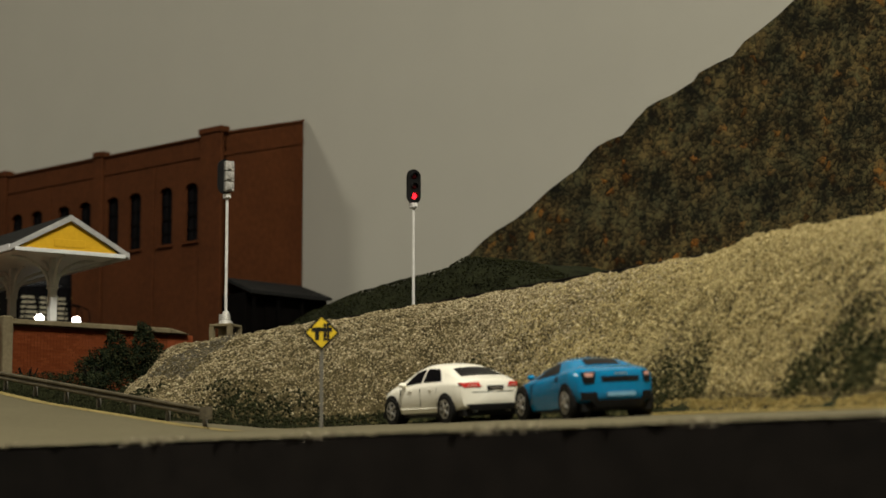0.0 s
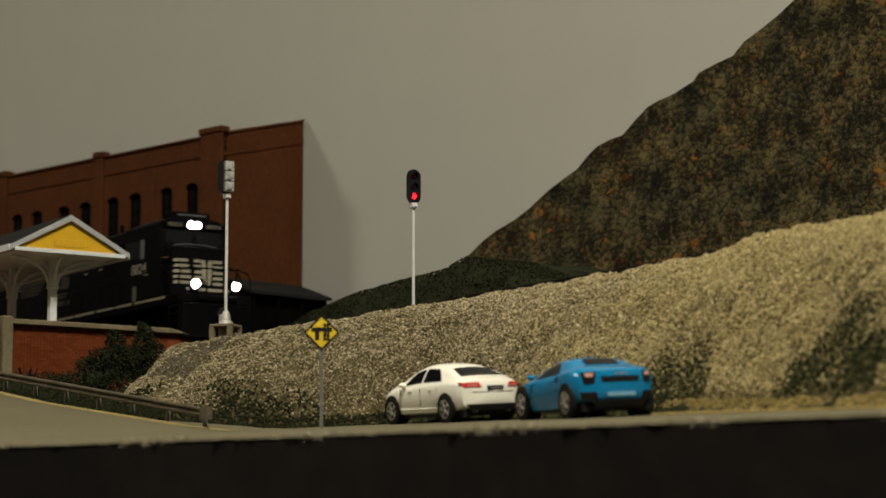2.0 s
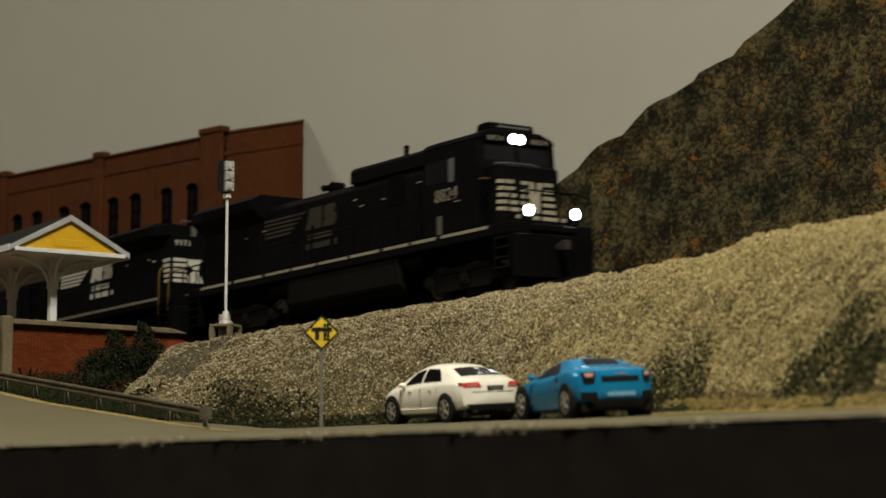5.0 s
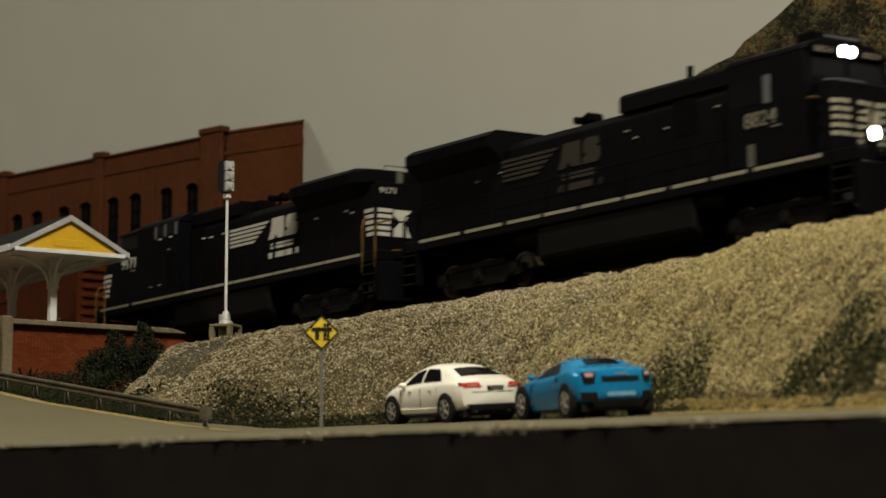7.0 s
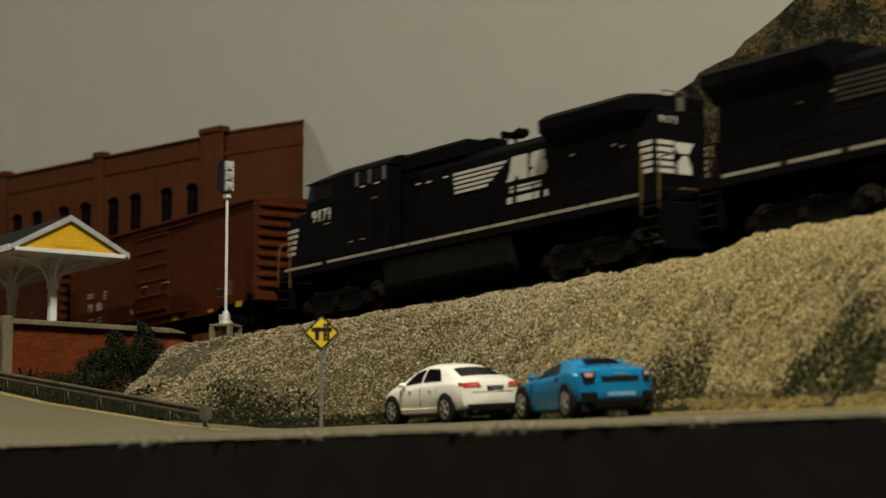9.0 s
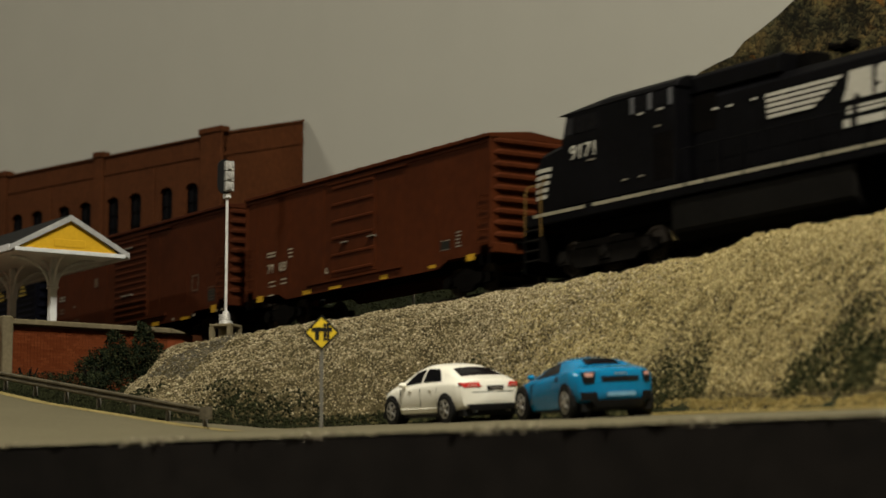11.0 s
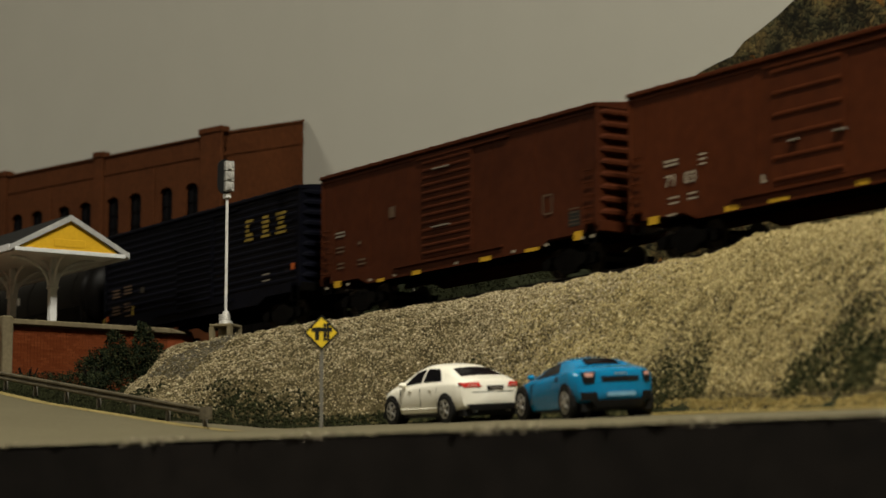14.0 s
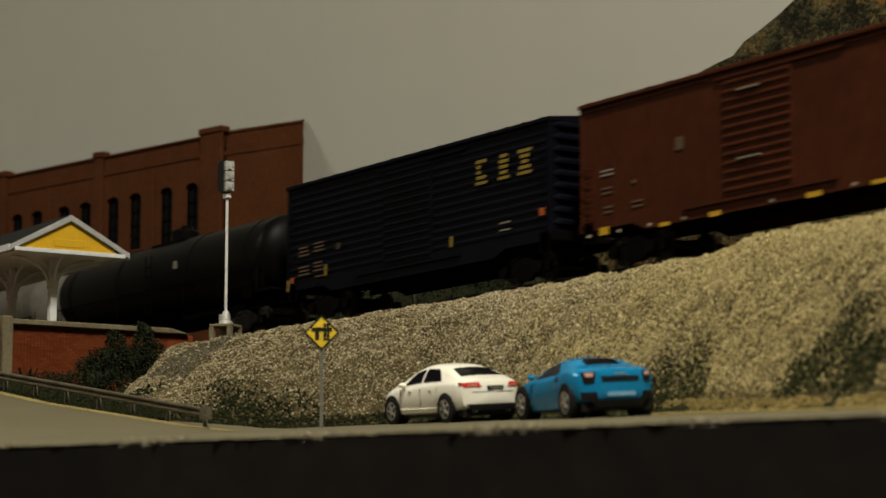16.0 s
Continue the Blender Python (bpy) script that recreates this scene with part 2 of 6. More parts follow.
def backdrop():
    s = Shape()
    # local x along the wall, y into it
    s.box(-130, 160, 0.0, 0.6, -8, CEILING)
    solo("backdrop", s, SKY, "plain grey-beige painted sky backdrop board", "backdrop", at(*BACK_AT, 0, BACK_TURN), kind="backdrop")
    outline = [(8.6, 0.5), (8.9, 3.6), (9.53, 4.1), (10.57, 4.67), (11.5, 5.25), (12.24, 5.6), (13.3, 5.95), (14.21, 6.36), (15.2, 6.95), (16.13, 7.38), (16.92, 7.71), (17.5, 8.2), (18.01, 8.51), (18.7, 8.7), (19.38, 8.8), (20.1, 9.35),
               (20.74, 9.78), (21.3, 9.95), (21.92, 10.07), (23.09, 10.47), (23.37, 10.77), (24.2, 11.0), (25.07, 11.19), (25.64, 11.67), (26.4, 12.0), (27.3, 12.44), (28.11, 12.93), (30, 13.5), (32.24, 14.36),
               (38, 16), (46, 18), (60, 17), (75, 14), (75, 0.0), (8.6, 0.0)]
    m = Shape()
    m.prism([(x - 0.0, z) for x, z in outline], "y", -0.12, -0.01)
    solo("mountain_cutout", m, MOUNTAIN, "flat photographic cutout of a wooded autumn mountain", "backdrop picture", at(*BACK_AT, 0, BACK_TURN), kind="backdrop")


def mountain_mat():
    m = bpy.data.materials.new("printed_autumn_woods")
    m.use_nodes = True
    n, l = m.node_tree.nodes, m.node_tree.links
    b = n["Principled BSDF"]
    b.inputs["Roughness"].default_value = 0.85
    b.inputs["Specular IOR Level"].default_value = 0.1
    tc = n.new("ShaderNodeTexCoord")
    flat = n.new("ShaderNodeMapping")
    flat.inputs["Rotation"].default_value = (radians(-90), 0, 0)
    l.new(tc.outputs["Object"], flat.inputs["Vector"])
    warp = n.new("ShaderNodeTexNoise")
    warp.inputs["Scale"].default_value = 3.0 / K
    warp.inputs["Detail"].default_value = 5
    addv = n.new("ShaderNodeMixRGB")
    addv.blend_type = "LINEAR_LIGHT"
    addv.inputs["Fac"].default_value = 0.30 * K
    l.new(flat.outputs["Vector"], warp.inputs["Vector"])
    l.new(flat.outputs["Vector"], addv.inputs["Color1"])
    l.new(warp.outputs["Color"], addv.inputs["Color2"])
    stands = n.new("ShaderNodeTexNoise")
    stands.inputs["Scale"].default_value = 0.45 / K
    stands.inputs["Detail"].default_value = 5
    l.new(flat.outputs["Vector"], stands.inputs["Vector"])

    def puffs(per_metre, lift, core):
        """Rounded printed crowns, the picture's overhead light put into their upper half."""
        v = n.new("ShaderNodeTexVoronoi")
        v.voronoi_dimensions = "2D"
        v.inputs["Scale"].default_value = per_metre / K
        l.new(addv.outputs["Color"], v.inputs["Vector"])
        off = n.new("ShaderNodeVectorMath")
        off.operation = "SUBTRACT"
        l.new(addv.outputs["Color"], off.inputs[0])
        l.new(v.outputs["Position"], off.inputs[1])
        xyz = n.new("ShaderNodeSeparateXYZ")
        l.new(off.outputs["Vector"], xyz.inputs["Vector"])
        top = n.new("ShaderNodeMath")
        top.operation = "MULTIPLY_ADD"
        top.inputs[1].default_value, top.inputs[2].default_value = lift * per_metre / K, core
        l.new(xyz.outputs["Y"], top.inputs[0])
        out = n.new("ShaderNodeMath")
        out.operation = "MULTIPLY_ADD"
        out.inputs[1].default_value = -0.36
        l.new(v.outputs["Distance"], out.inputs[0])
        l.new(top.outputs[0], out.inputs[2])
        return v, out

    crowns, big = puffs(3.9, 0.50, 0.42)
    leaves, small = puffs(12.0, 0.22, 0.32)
    grain = n.new("ShaderNodeTexNoise")
    grain.inputs["Scale"].default_value = 14 / K
    grain.inputs["Detail"].default_value = 3
    l.new(flat.outputs["Vector"], grain.inputs["Vector"])
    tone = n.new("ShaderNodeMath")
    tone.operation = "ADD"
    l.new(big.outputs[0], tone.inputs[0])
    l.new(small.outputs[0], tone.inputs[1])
    hue = n.new("ShaderNodeSeparateColor")
    l.new(crowns.outputs["Color"], hue.inputs["Color"])
    hue2 = n.new("ShaderNodeSeparateColor")
    l.new(leaves.outputs["Color"], hue2.inputs["Color"])
    mottle = n.new("ShaderNodeTexNoise")
    mottle.inputs["Scale"].default_value = 0.8 / K
    mottle.inputs["Detail"].default_value = 3
    l.new(flat.outputs["Vector"], mottle.inputs["Vector"])
    for source, k, less in ((hue.outputs["Green"], 0.5, -0.25), (hue2.outputs["Green"], 0.40, -0.20), (mottle.outputs["Fac"], 1.7, -0.86)):
        part_tone = n.new("ShaderNodeMath")
        part_tone.operation = "MULTIPLY_ADD"
        part_tone.inputs[1].default_value, part_tone.inputs[2].default_value = k, less
        l.new(source, part_tone.inputs[0])
        total = n.new("ShaderNodeMath")
        total.operation = "ADD"
        l.new(tone.outputs[0], total.inputs[0])
        l.new(part_tone.outputs[0], total.inputs[1])
        tone = total
    tone2 = n.new("ShaderNodeMath")
    tone2.operation = "MULTIPLY_ADD"
    tone2.inputs[1].default_value = 1.1
    l.new(grain.outputs["Fac"], tone2.inputs[0])
    l.new(tone.outputs[0], tone2.inputs[2])
    level = n.new("ShaderNodeMapRange")
    level.inputs["From Min"].default_value, level.inputs["From Max"].default_value = 0.42, 1.5
    l.new(tone2.outputs[0], level.inputs["Value"])
    ramp = n.new("ShaderNodeValToRGB")
    el = ramp.color_ramp.elements
    el[0].position, el[0].color = 0.12, (0.0085, 0.0078, 0.0060, 1)
    el[1].position, el[1].color = 1.0, (0.125, 0.105, 0.056, 1)
    for place, shade in ((0.38, (0.0215, 0.0195, 0.0125, 1)), (0.62, (0.050, 0.044, 0.0255, 1))):
        e = el.new(place)
        e.color = shade
    l.new(level.outputs["Result"], ramp.inputs["Fac"])
    sep = n.new("ShaderNodeSeparateColor")
    l.new(crowns.outputs["Color"], sep.inputs["Color"])
    odd = n.new("ShaderNodeMapRange")
    odd.inputs["From Min"].default_value, odd.inputs["From Max"].default_value = 0.90, 0.96
    l.new(sep.outputs["Red"], odd.inputs["Value"])
    st = n.new("ShaderNodeMapRange")
    st.inputs["From Min"].default_value, st.inputs["From Max"].default_value = 0.45, 0.62
    l.new(stands.outputs["Fac"], st.inputs["Value"])
    both = n.new("ShaderNodeMath")
    both.operation = "MULTIPLY"
    l.new(odd.outputs["Result"], both.inputs[0])
    l.new(st.outputs["Result"], both.inputs[1])
    autumn = n.new("ShaderNodeMix")
    autumn.data_type, autumn.blend_type = "RGBA", "MULTIPLY"
    autumn.inputs["B"].default_value = (2.0, 1.12, 0.55, 1)
    l.new(both.outputs[0], autumn.inputs["Factor"])
    l.new(ramp.outputs["Color"], autumn.inputs["A"])
    patch = n.new("ShaderNodeMix")
    patch.data_type, patch.blend_type = "RGBA", "MULTIPLY"
    patch.inputs["Factor"].default_value = 1.0
    pr = n.new("ShaderNodeValToRGB")
    pr.color_ramp.elements[0].position, pr.color_ramp.elements[0].color = 0.35, (0.72, 0.74, 0.72, 1)
    pr.color_ramp.elements[1].position, pr.color_ramp.elements[1].color = 0.65, (1.15, 1.0, 0.8, 1)
    l.new(stands.outputs["Fac"], pr.inputs["Fac"])
    l.new(autumn.outputs["Result"], patch.inputs["A"])
    l.new(pr.outputs["Color"], patch.inputs["B"])
    # crowns range from cool green to brown
    tint = n.new("ShaderNodeValToRGB")
    tint.color_ramp.elements[0].position, tint.color_ramp.elements[0].color = 0.1, (0.86, 0.93, 0.85, 1)
    tint.color_ramp.elements[1].position, tint.color_ramp.elements[1].color = 0.9, (1.10, 1.0, 0.82, 1)
    l.new(hue.outputs["Blue"], tint.inputs["Fac"])
    tinted = n.new("ShaderNodeMix")
    tinted.data_type, tinted.blend_type = "RGBA", "MULTIPLY"
    tinted.inputs["Factor"].default_value = 1.0
    l.new(patch.outputs["Result"], tinted.inputs["A"])
    l.new(tint.outputs["Color"], tinted.inputs["B"])
    l.new(tinted.outputs["Result"], b.inputs["Base Color"])
    return m


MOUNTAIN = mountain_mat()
backdrop()

# ---- more materials ----
STONES = island_mat("ballast_stones", [(0.0, (0.085, 0.067, 0.032)), (0.25, (0.18, 0.144, 0.078)), (0.65, (0.31, 0.258, 0.155)), (1.0, (0.54, 0.47, 0.32))])
SANDSTONES = island_mat("sandy_gravel", [(0.0, (0.235, 0.185, 0.078)), (0.35, (0.32, 0.258, 0.120)), (0.75, (0.40, 0.328, 0.162)), (1.0, (0.50, 0.42, 0.215))])
SHOULDER = island_mat("yellow_sand", [(0.0, (0.25, 0.190, 0.066)), (1.0, (0.40, 0.315, 0.125))])
CHIPS = island_mat("pale_plaster_chips", [(0.0, (0.06, 0.052, 0.04)), (0.6, (0.20, 0.17, 0.12)), (1.0, (0.42, 0.37, 0.27))])
DARKTURF = island_mat("dark_and_shaded_foam", [(0.0, (0.006, 0.007, 0.003)), (1.0, (0.024, 0.026, 0.011))])
GREYSTONES = island_mat("grey_gravel", [(0.0, (0.06, 0.055, 0.042)), (1.0, (0.20, 0.18, 0.14))])
TURF = island_mat("turf_tufts", [(0.0, (0.008, 0.010, 0.004)), (0.6, (0.022, 0.024, 0.010)), (1.0, (0.085, 0.073, 0.030))])
LEAF = island_mat("bush_leaves", [(0.0, (0.008, 0.014, 0.008)), (0.6, (0.015, 0.021, 0.010)), (1.0, (0.050, 0.050, 0.021))])
BRICKS = island_mat("bricks_orange_red", [(0.0, (0.115, 0.0285, 0.0095)), (0.5, (0.14, 0.035, 0.0115)), (1.0, (0.165, 0.044, 0.015))])
GREYTRIM = mat("weathered_grey_trim", (0.34, 0.34, 0.33), 0.7, vary=0.2, scale=2, bump=0.1)
TYRE = mat("black_rubber", (0.018, 0.017, 0.016), 0.85, vary=0.2)
RIM = mat("silver_wheel_rim", (0.55, 0.53, 0.49), 0.3, metal=0.8, vary=0.1)
CARWHITE = mat("cream_white_car_paint", (0.86, 0.83, 0.72), 0.22, vary=0.03, spec=0.5)
CARBLUE = mat("bright_blue_car_paint", (0.003, 0.172, 0.37), 0.22, vary=0.05, spec=0.5)
SEAM = mat("dark_panel_gap", (0.06, 0.058, 0.05), 0.7, vary=0.1)
CARBLACK = mat("black_car_trim", (0.012, 0.012, 0.012), 0.4, vary=0.2)
TAILRED = mat("red_tail_lamp", (0.50, 0.03, 0.025), 0.2, vary=0.15)
TAILPALE = mat("pinkish_tail_lamp", (0.55, 0.30, 0.24), 0.2, vary=0.15)
PLATE = mat("pale_plate", (0.16, 0.34, 0.48), 0.5, vary=0.1)
SIGNYELLOW = mat("sign_yellow", (0.66, 0.47, 0.03), 0.55, vary=0.08, scale=3)
SIGNBLACK = mat("sign_black", (0.015, 0.015, 0.012), 0.6, vary=0.2)
GALV = mat("galvanised_post", (0.16, 0.15, 0.125), 0.6, metal=0.3, vary=0.15, scale=3)
RAILING = mat("weathered_guardrail", (0.082, 0.069, 0.045), 0.75, vary=0.35, scale=1.5, bump=0.1)
RAILPOST = mat("grey_steel_post", (0.13, 0.122, 0.105), 0.6, vary=0.25, scale=2)
TIE = mat("dark_wood_tie", (0.010, 0.008, 0.006), 0.9, vary=0.3, scale=4, bump=0.3)
DARKBALLAST = mat("dark_ballast", (0.008, 0.0065, 0.005), 0.95, vary=0.5, scale=4, bump=0.8, fine=3)
STEEL = mat("rail_rust", (0.012, 0.009, 0.007), 0.7, metal=0.0, vary=0.2)
TANKBLACK = mat("tank_car_black", (0.0033, 0.0028, 0.0024), 0.42, vary=0.3, scale=0.4, spec=0.05)
TANKGREY = mat("tank_car_grey", (0.10, 0.09, 0.075), 0.55, vary=0.15, scale=0.4)
GOLD = mat("handrail_yellow_brown", (0.11, 0.065, 0.018), 0.6, vary=0.2)
ORANGE = mat("orange_marker", (0.32, 0.075, 0.018), 0.5, vary=0.1)
FAINT = mat("worn_dim_lettering", (0.085, 0.055, 0.035), 0.7, vary=0.15)
MUTED = mat("faded_lettering", (0.17, 0.15, 0.12), 0.7, vary=0.1)
DULLYELLOW = mat("dull_yellow_lettering", (0.20, 0.14, 0.028), 0.6, vary=0.1)
FADEDSTRIPE = mat("soiled_lettering", (0.034, 0.029, 0.022), 0.7, vary=0.15)
LENSOFF = mat("dark_signal_lens", (0.03, 0.004, 0.004), 0.2, vary=0.1)
DIFFUSER = mat("lit_lamp_diffuser", (0.9, 0.88, 0.8), 0.5, vary=0.0, glow=(1.0, 0.92, 0.76), strength=2.0)
CARPET = mat("room_carpet", (0.20, 0.17, 0.13), 0.95, vary=0.2, scale=0.3, bump=0.2)

rng = np.random.default_rng(7)


def words(name, text, height, material, parent, m, width=None):
    """Raised lettering: the text lies in the local x-y plane, standing on y = 0 and centred on x."""
    cu = bpy.data.curves.new(name, "FONT")
    cu.body, cu.align_x, cu.size, cu.extrude = text, "CENTER", height * K / 0.70, 0.012 * K
    tmp = new(name + "_source", cu)
    me = bpy.data.meshes.new_from_object(tmp)
    bpy.data.objects.remove(tmp)
    if width:
        xs = [v.co.x for v in me.vertices]
        k = width * K / (max(xs) - min(xs))
        for v in me.vertices:
            v.co.x *= k
    me.materials.clear()
    me.materials.append(material)
    ob = new(name, me)
    ob.parent = parent
    ob.matrix_basis = m
    return ob


def near_side(x, y, z):
    """A pose for lettering on a side that faces the viewer (-y)."""
    return at(x, y, z, 0, 90)


# ---- scattered stones and turf ----
def scatter(name, pts, sizes, material, squash, label, category, spikes=False):
    """One mesh of many small eight-faced pieces at pts."""
    n = len(pts)
    oct_v = np.array([(1, 0, 0), (0, 1, 0), (-1, 0, 0), (0, -1, 0), (0, 0, 1), (0, 0, -1)], float)
    oct_f = np.array([(0, 1, 4), (1, 2, 4), (2, 3, 4), (3, 0, 4), (1, 0, 5), (2, 1, 5), (3, 2, 5), (0, 3, 5)])
    v = oct_v[None] * (0.6 + 0.8 * rng.random((n, 6, 1)))
    ang = rng.random(n) * 6.283
    tilt = rng.normal(0, 0.5, n)
    ca, sa, ct, st = np.cos(ang), np.sin(ang), np.cos(tilt), np.sin(tilt)
    x, y, z = v[..., 0], v[..., 1], v[..., 2] * squash
    y, z = y * ct[:, None] - z * st[:, None], y * st[:, None] + z * ct[:, None]
    x, y = x * ca[:, None] - y * sa[:, None], x * sa[:, None] + y * ca[:, None]
    v = np.stack([x, y, z], -1) * sizes[:, None, None] + pts[:, None, :]
    f = (oct_f[None] + (np.arange(n) * 6)[:, None, None]).reshape(-1, 3)
    me = bpy.data.meshes.new(name)
    me.from_pydata((v.reshape(-1, 3) * K).tolist(), [], f.tolist())
    me.materials.append(material)
    return tagged(new(name, me), label, category, kind="stuff")


def on_bank(n, x0, x1, low, high):
    x = rng.uniform(x0, x1, n)
    t = rng.uniform(low, high, n)
    foot = foot_line(x)
    y = foot + (-2.5 - foot) * t
    return x, y, t


def overgrown(x, y):
    """Green patches low on the embankment's nearer end."""
    patches = ((-38.3, -5.9, 1.5, 0.5, 0.75), (-41.3, -5.75, 2.4, 0.3, 0.6), (-44.4, -5.15, 2.2, 0.28, 0.40))
    return (1 + 0.9 * rough_noise(x, y, 1.6, 4.0)) * sum(k * np.exp(-((x - cx) / rx) ** 2 - ((y - cy) / ry) ** 2) for cx, cy, rx, ry, k in patches)


def stones():
    n = 290000
    x, y, t = on_bank(n, -80.3, -30, 0.0, 1.05)
    patch = rough_noise(x, y, 0.28, 3.0) + 0.6 * rough_noise(x, y, 0.9, 8.0)
    keep = (t + 0.40 * patch + 0.45 * rng.random(n)) > np.where(x < -45, 0.17, 0.07) + 0.24 * overgrown(x, y)
    keep &= (rng.random(n) < 0.70 + 0.5 * t + 0.5 * patch) & (t > 0.03 + 0.07 * rng.random(n))
    keep |= t > 0.85
    keep &= (t > 0.055) | (x < -46.5)
    keep &= x > bank_end(y) - 0.8 - 0.5 * rng.random(n)
    x, y = x[keep], y[keep]
    z = bank_height(x, y)
    size = rng.uniform(0.016, 0.034, len(x)) * np.where(rng.random(len(x)) < 0.12, 1.6, 1.0)
    # a strip of darker grey stones runs down from the signal's footing
    s = np.clip((-3.4 - y) / 6.0, 0, 1)
    grey = (np.abs(x - (-71.8 + 6.0 * s)) < 0.75 + 0.5 * s + 0.5 * patch[keep]) & (y < -3.0) & (y > -9.3)
    grey &= rng.random(len(x)) < 0.88
    sandy = ~grey & (rng.random(len(x)) < sstep(x + 3 * patch[keep], -58, -46))
    pale = ~grey & ~sandy
    pts = np.stack([x, y, z + size * 0.3], -1)
    scatter("loose_stones", pts[pale], size[pale], STONES, 0.7, "pale grey-tan crushed stones strewn over the embankment", "stones")
    scatter("sandy_gravel", pts[sandy], size[sandy], SANDSTONES, 0.7, "yellowish sandy gravel on the embankment's nearer end", "gravel")
    scatter("grey_stones", pts[grey], size[grey] * 0.8, GREYSTONES, 0.7, "darker grey gravel strewn below the signal footing", "stones")


def turf():
    n = 150000
    x, y, t = on_bank(n, -80.3, -26, -0.05, 0.62)
    patch = rough_noise(x, y, 0.28, 3.0) + 0.6 * rough_noise(x, y, 0.9, 8.0)
    keep = (t + 0.40 * patch + 0.40 * rng.random(n)) < np.where(x < -57, 0.16, np.where(x > -45, 0.07, 0.18)) + 0.24 * overgrown(x, y)
    keep |= (t < 0.06) & (x < -46)
    keep &= (t > 0.055) | (x < -46.5)
    keep |= (x < bank_end(y) - 0.9) & (rng.random(n) < 0.7)
    x, y = x[keep], y[keep]
    z = np.maximum(bank_height(x, y), road_height(x, y))
    size = rng.uniform(0.022, 0.058, len(x))
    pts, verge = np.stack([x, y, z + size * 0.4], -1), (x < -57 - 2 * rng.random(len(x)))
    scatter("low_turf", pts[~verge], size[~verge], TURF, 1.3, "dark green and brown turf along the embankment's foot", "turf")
    # Turf behind the guardrail takes the darker foam, its shade put into the colour.
    scatter("verge_turf", pts[verge], size[verge], DARKTURF, 1.3, "dark green turf behind the guardrail, with its shade in the colour", "turf")
    # bare sandy shoulder between the road and the nearer end of the stones
    n = 26000
    x = rng.uniform(-47, -27, n)
    y = foot_line(x) + rng.uniform(-0.6, 0.16, n)
    z = np.maximum(bank_height(x, y), road_height(x, y))
    size = rng.uniform(0.015, 0.035, n)
    scatter("sandy_shoulder", np.stack([x, y, z + 0.03], -1), size, SHOULDER, 0.5, "yellow-tan sand along the embankment's foot", "sand")
    n = 14000
    x = rng.uniform(-86, -50, n)
    y = rng.uniform(3.0, 8.0, n)
    z = ground_height(x, y) + 0.05
    size = rng.uniform(0.02, 0.055, n)
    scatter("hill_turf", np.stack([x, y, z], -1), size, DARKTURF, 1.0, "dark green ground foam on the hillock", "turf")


def edge_chips():
    n = 9000
    v, u = rng.uniform(-45, 30, n), 0.02 + 0.36 * rng.random(n) ** 2
    keep = rough_noise(v, v * 0, 0.5, 6.0) + 0.6 * rough_noise(v, v * 0, 2.2, 1.0) > 0.12 + 0.2 * rng.random(n)
    v, u = v[keep], u[keep]
    x, y = EDGE_AT[0] + v * EDGE_ALONG[0] + u * EDGE_IN[0], EDGE_AT[1] + v * EDGE_ALONG[1] + u * EDGE_IN[1]
    size = rng.uniform(0.015, 0.05, len(v))
    z = road_height(x, y) - 0.13 * np.clip(1 - u / 0.35, 0, 1) + 0.02
    scatter("edge_chips", np.stack([x, y, z], -1), size, CHIPS, 0.6, "pale plaster chips along the road's broken front edge", "chips")


stones()
turf()
edge_chips()


def bush(x, y, z, blobs, leaves, label):
    ob = thing("bush", label, "bush", at(x, y, z), "bushes by the brick wall")
    stem = Shape()
    for k in range(5):
        a = k * 1.26
        stem.tube((0, 0, -0.1), (0.35 * math.cos(a), 0.35 * math.sin(a), 0.7), 0.05, 6, 0.02)
    part("stem", stem, TIE, ob)
    pts, nrm = [], []
    for cx, cy, cz, r in blobs:
        d = rng.normal(size=(int(2.2 * leaves * r * r), 3))
        d /= np.linalg.norm(d, axis=1)[:, None]
        rad = r * (0.55 + 0.5 * rng.random(len(d)) ** 0.5)
        lump = 1 + 0.25 * np.sin(d[:, 0] * 7 + cx) * np.sin(d[:, 2] * 6 + cy)
        pts.append(np.array([cx, cy, cz]) + d * (rad * lump)[:, None])
    p = np.concatenate(pts)
    p = p[p[:, 2] > -0.15]
    n = len(p)
    u = rng.normal(size=(n, 3))
    w = rng.normal(size=(n, 3))
    u /= np.linalg.norm(u, axis=1)[:, None]
    w -= (w * u).sum(1)[:, None] * u
    w /= np.linalg.norm(w, axis=1)[:, None]
    s = rng.uniform(0.022, 0.052, n)[:, None]
    v = np.stack([p - u * s, p + w * s * 0.6, p + u * s, p - w * s * 0.6], 1).reshape(-1, 3)
    f = np.arange(n * 4).reshape(-1, 4)
    me = bpy.data.meshes.new("foliage")
    me.from_pydata((v * K).tolist(), [], f.tolist())
    me.materials.append(LEAF)
    fo = new("foliage", me)
    fo.parent = ob
    fo["kind"] = "stuff"


def ground_at(x, y):
    return float(max(ground_height(np.float64(x), np.float64(y)), road_height(np.float64(x), np.float64(y))))


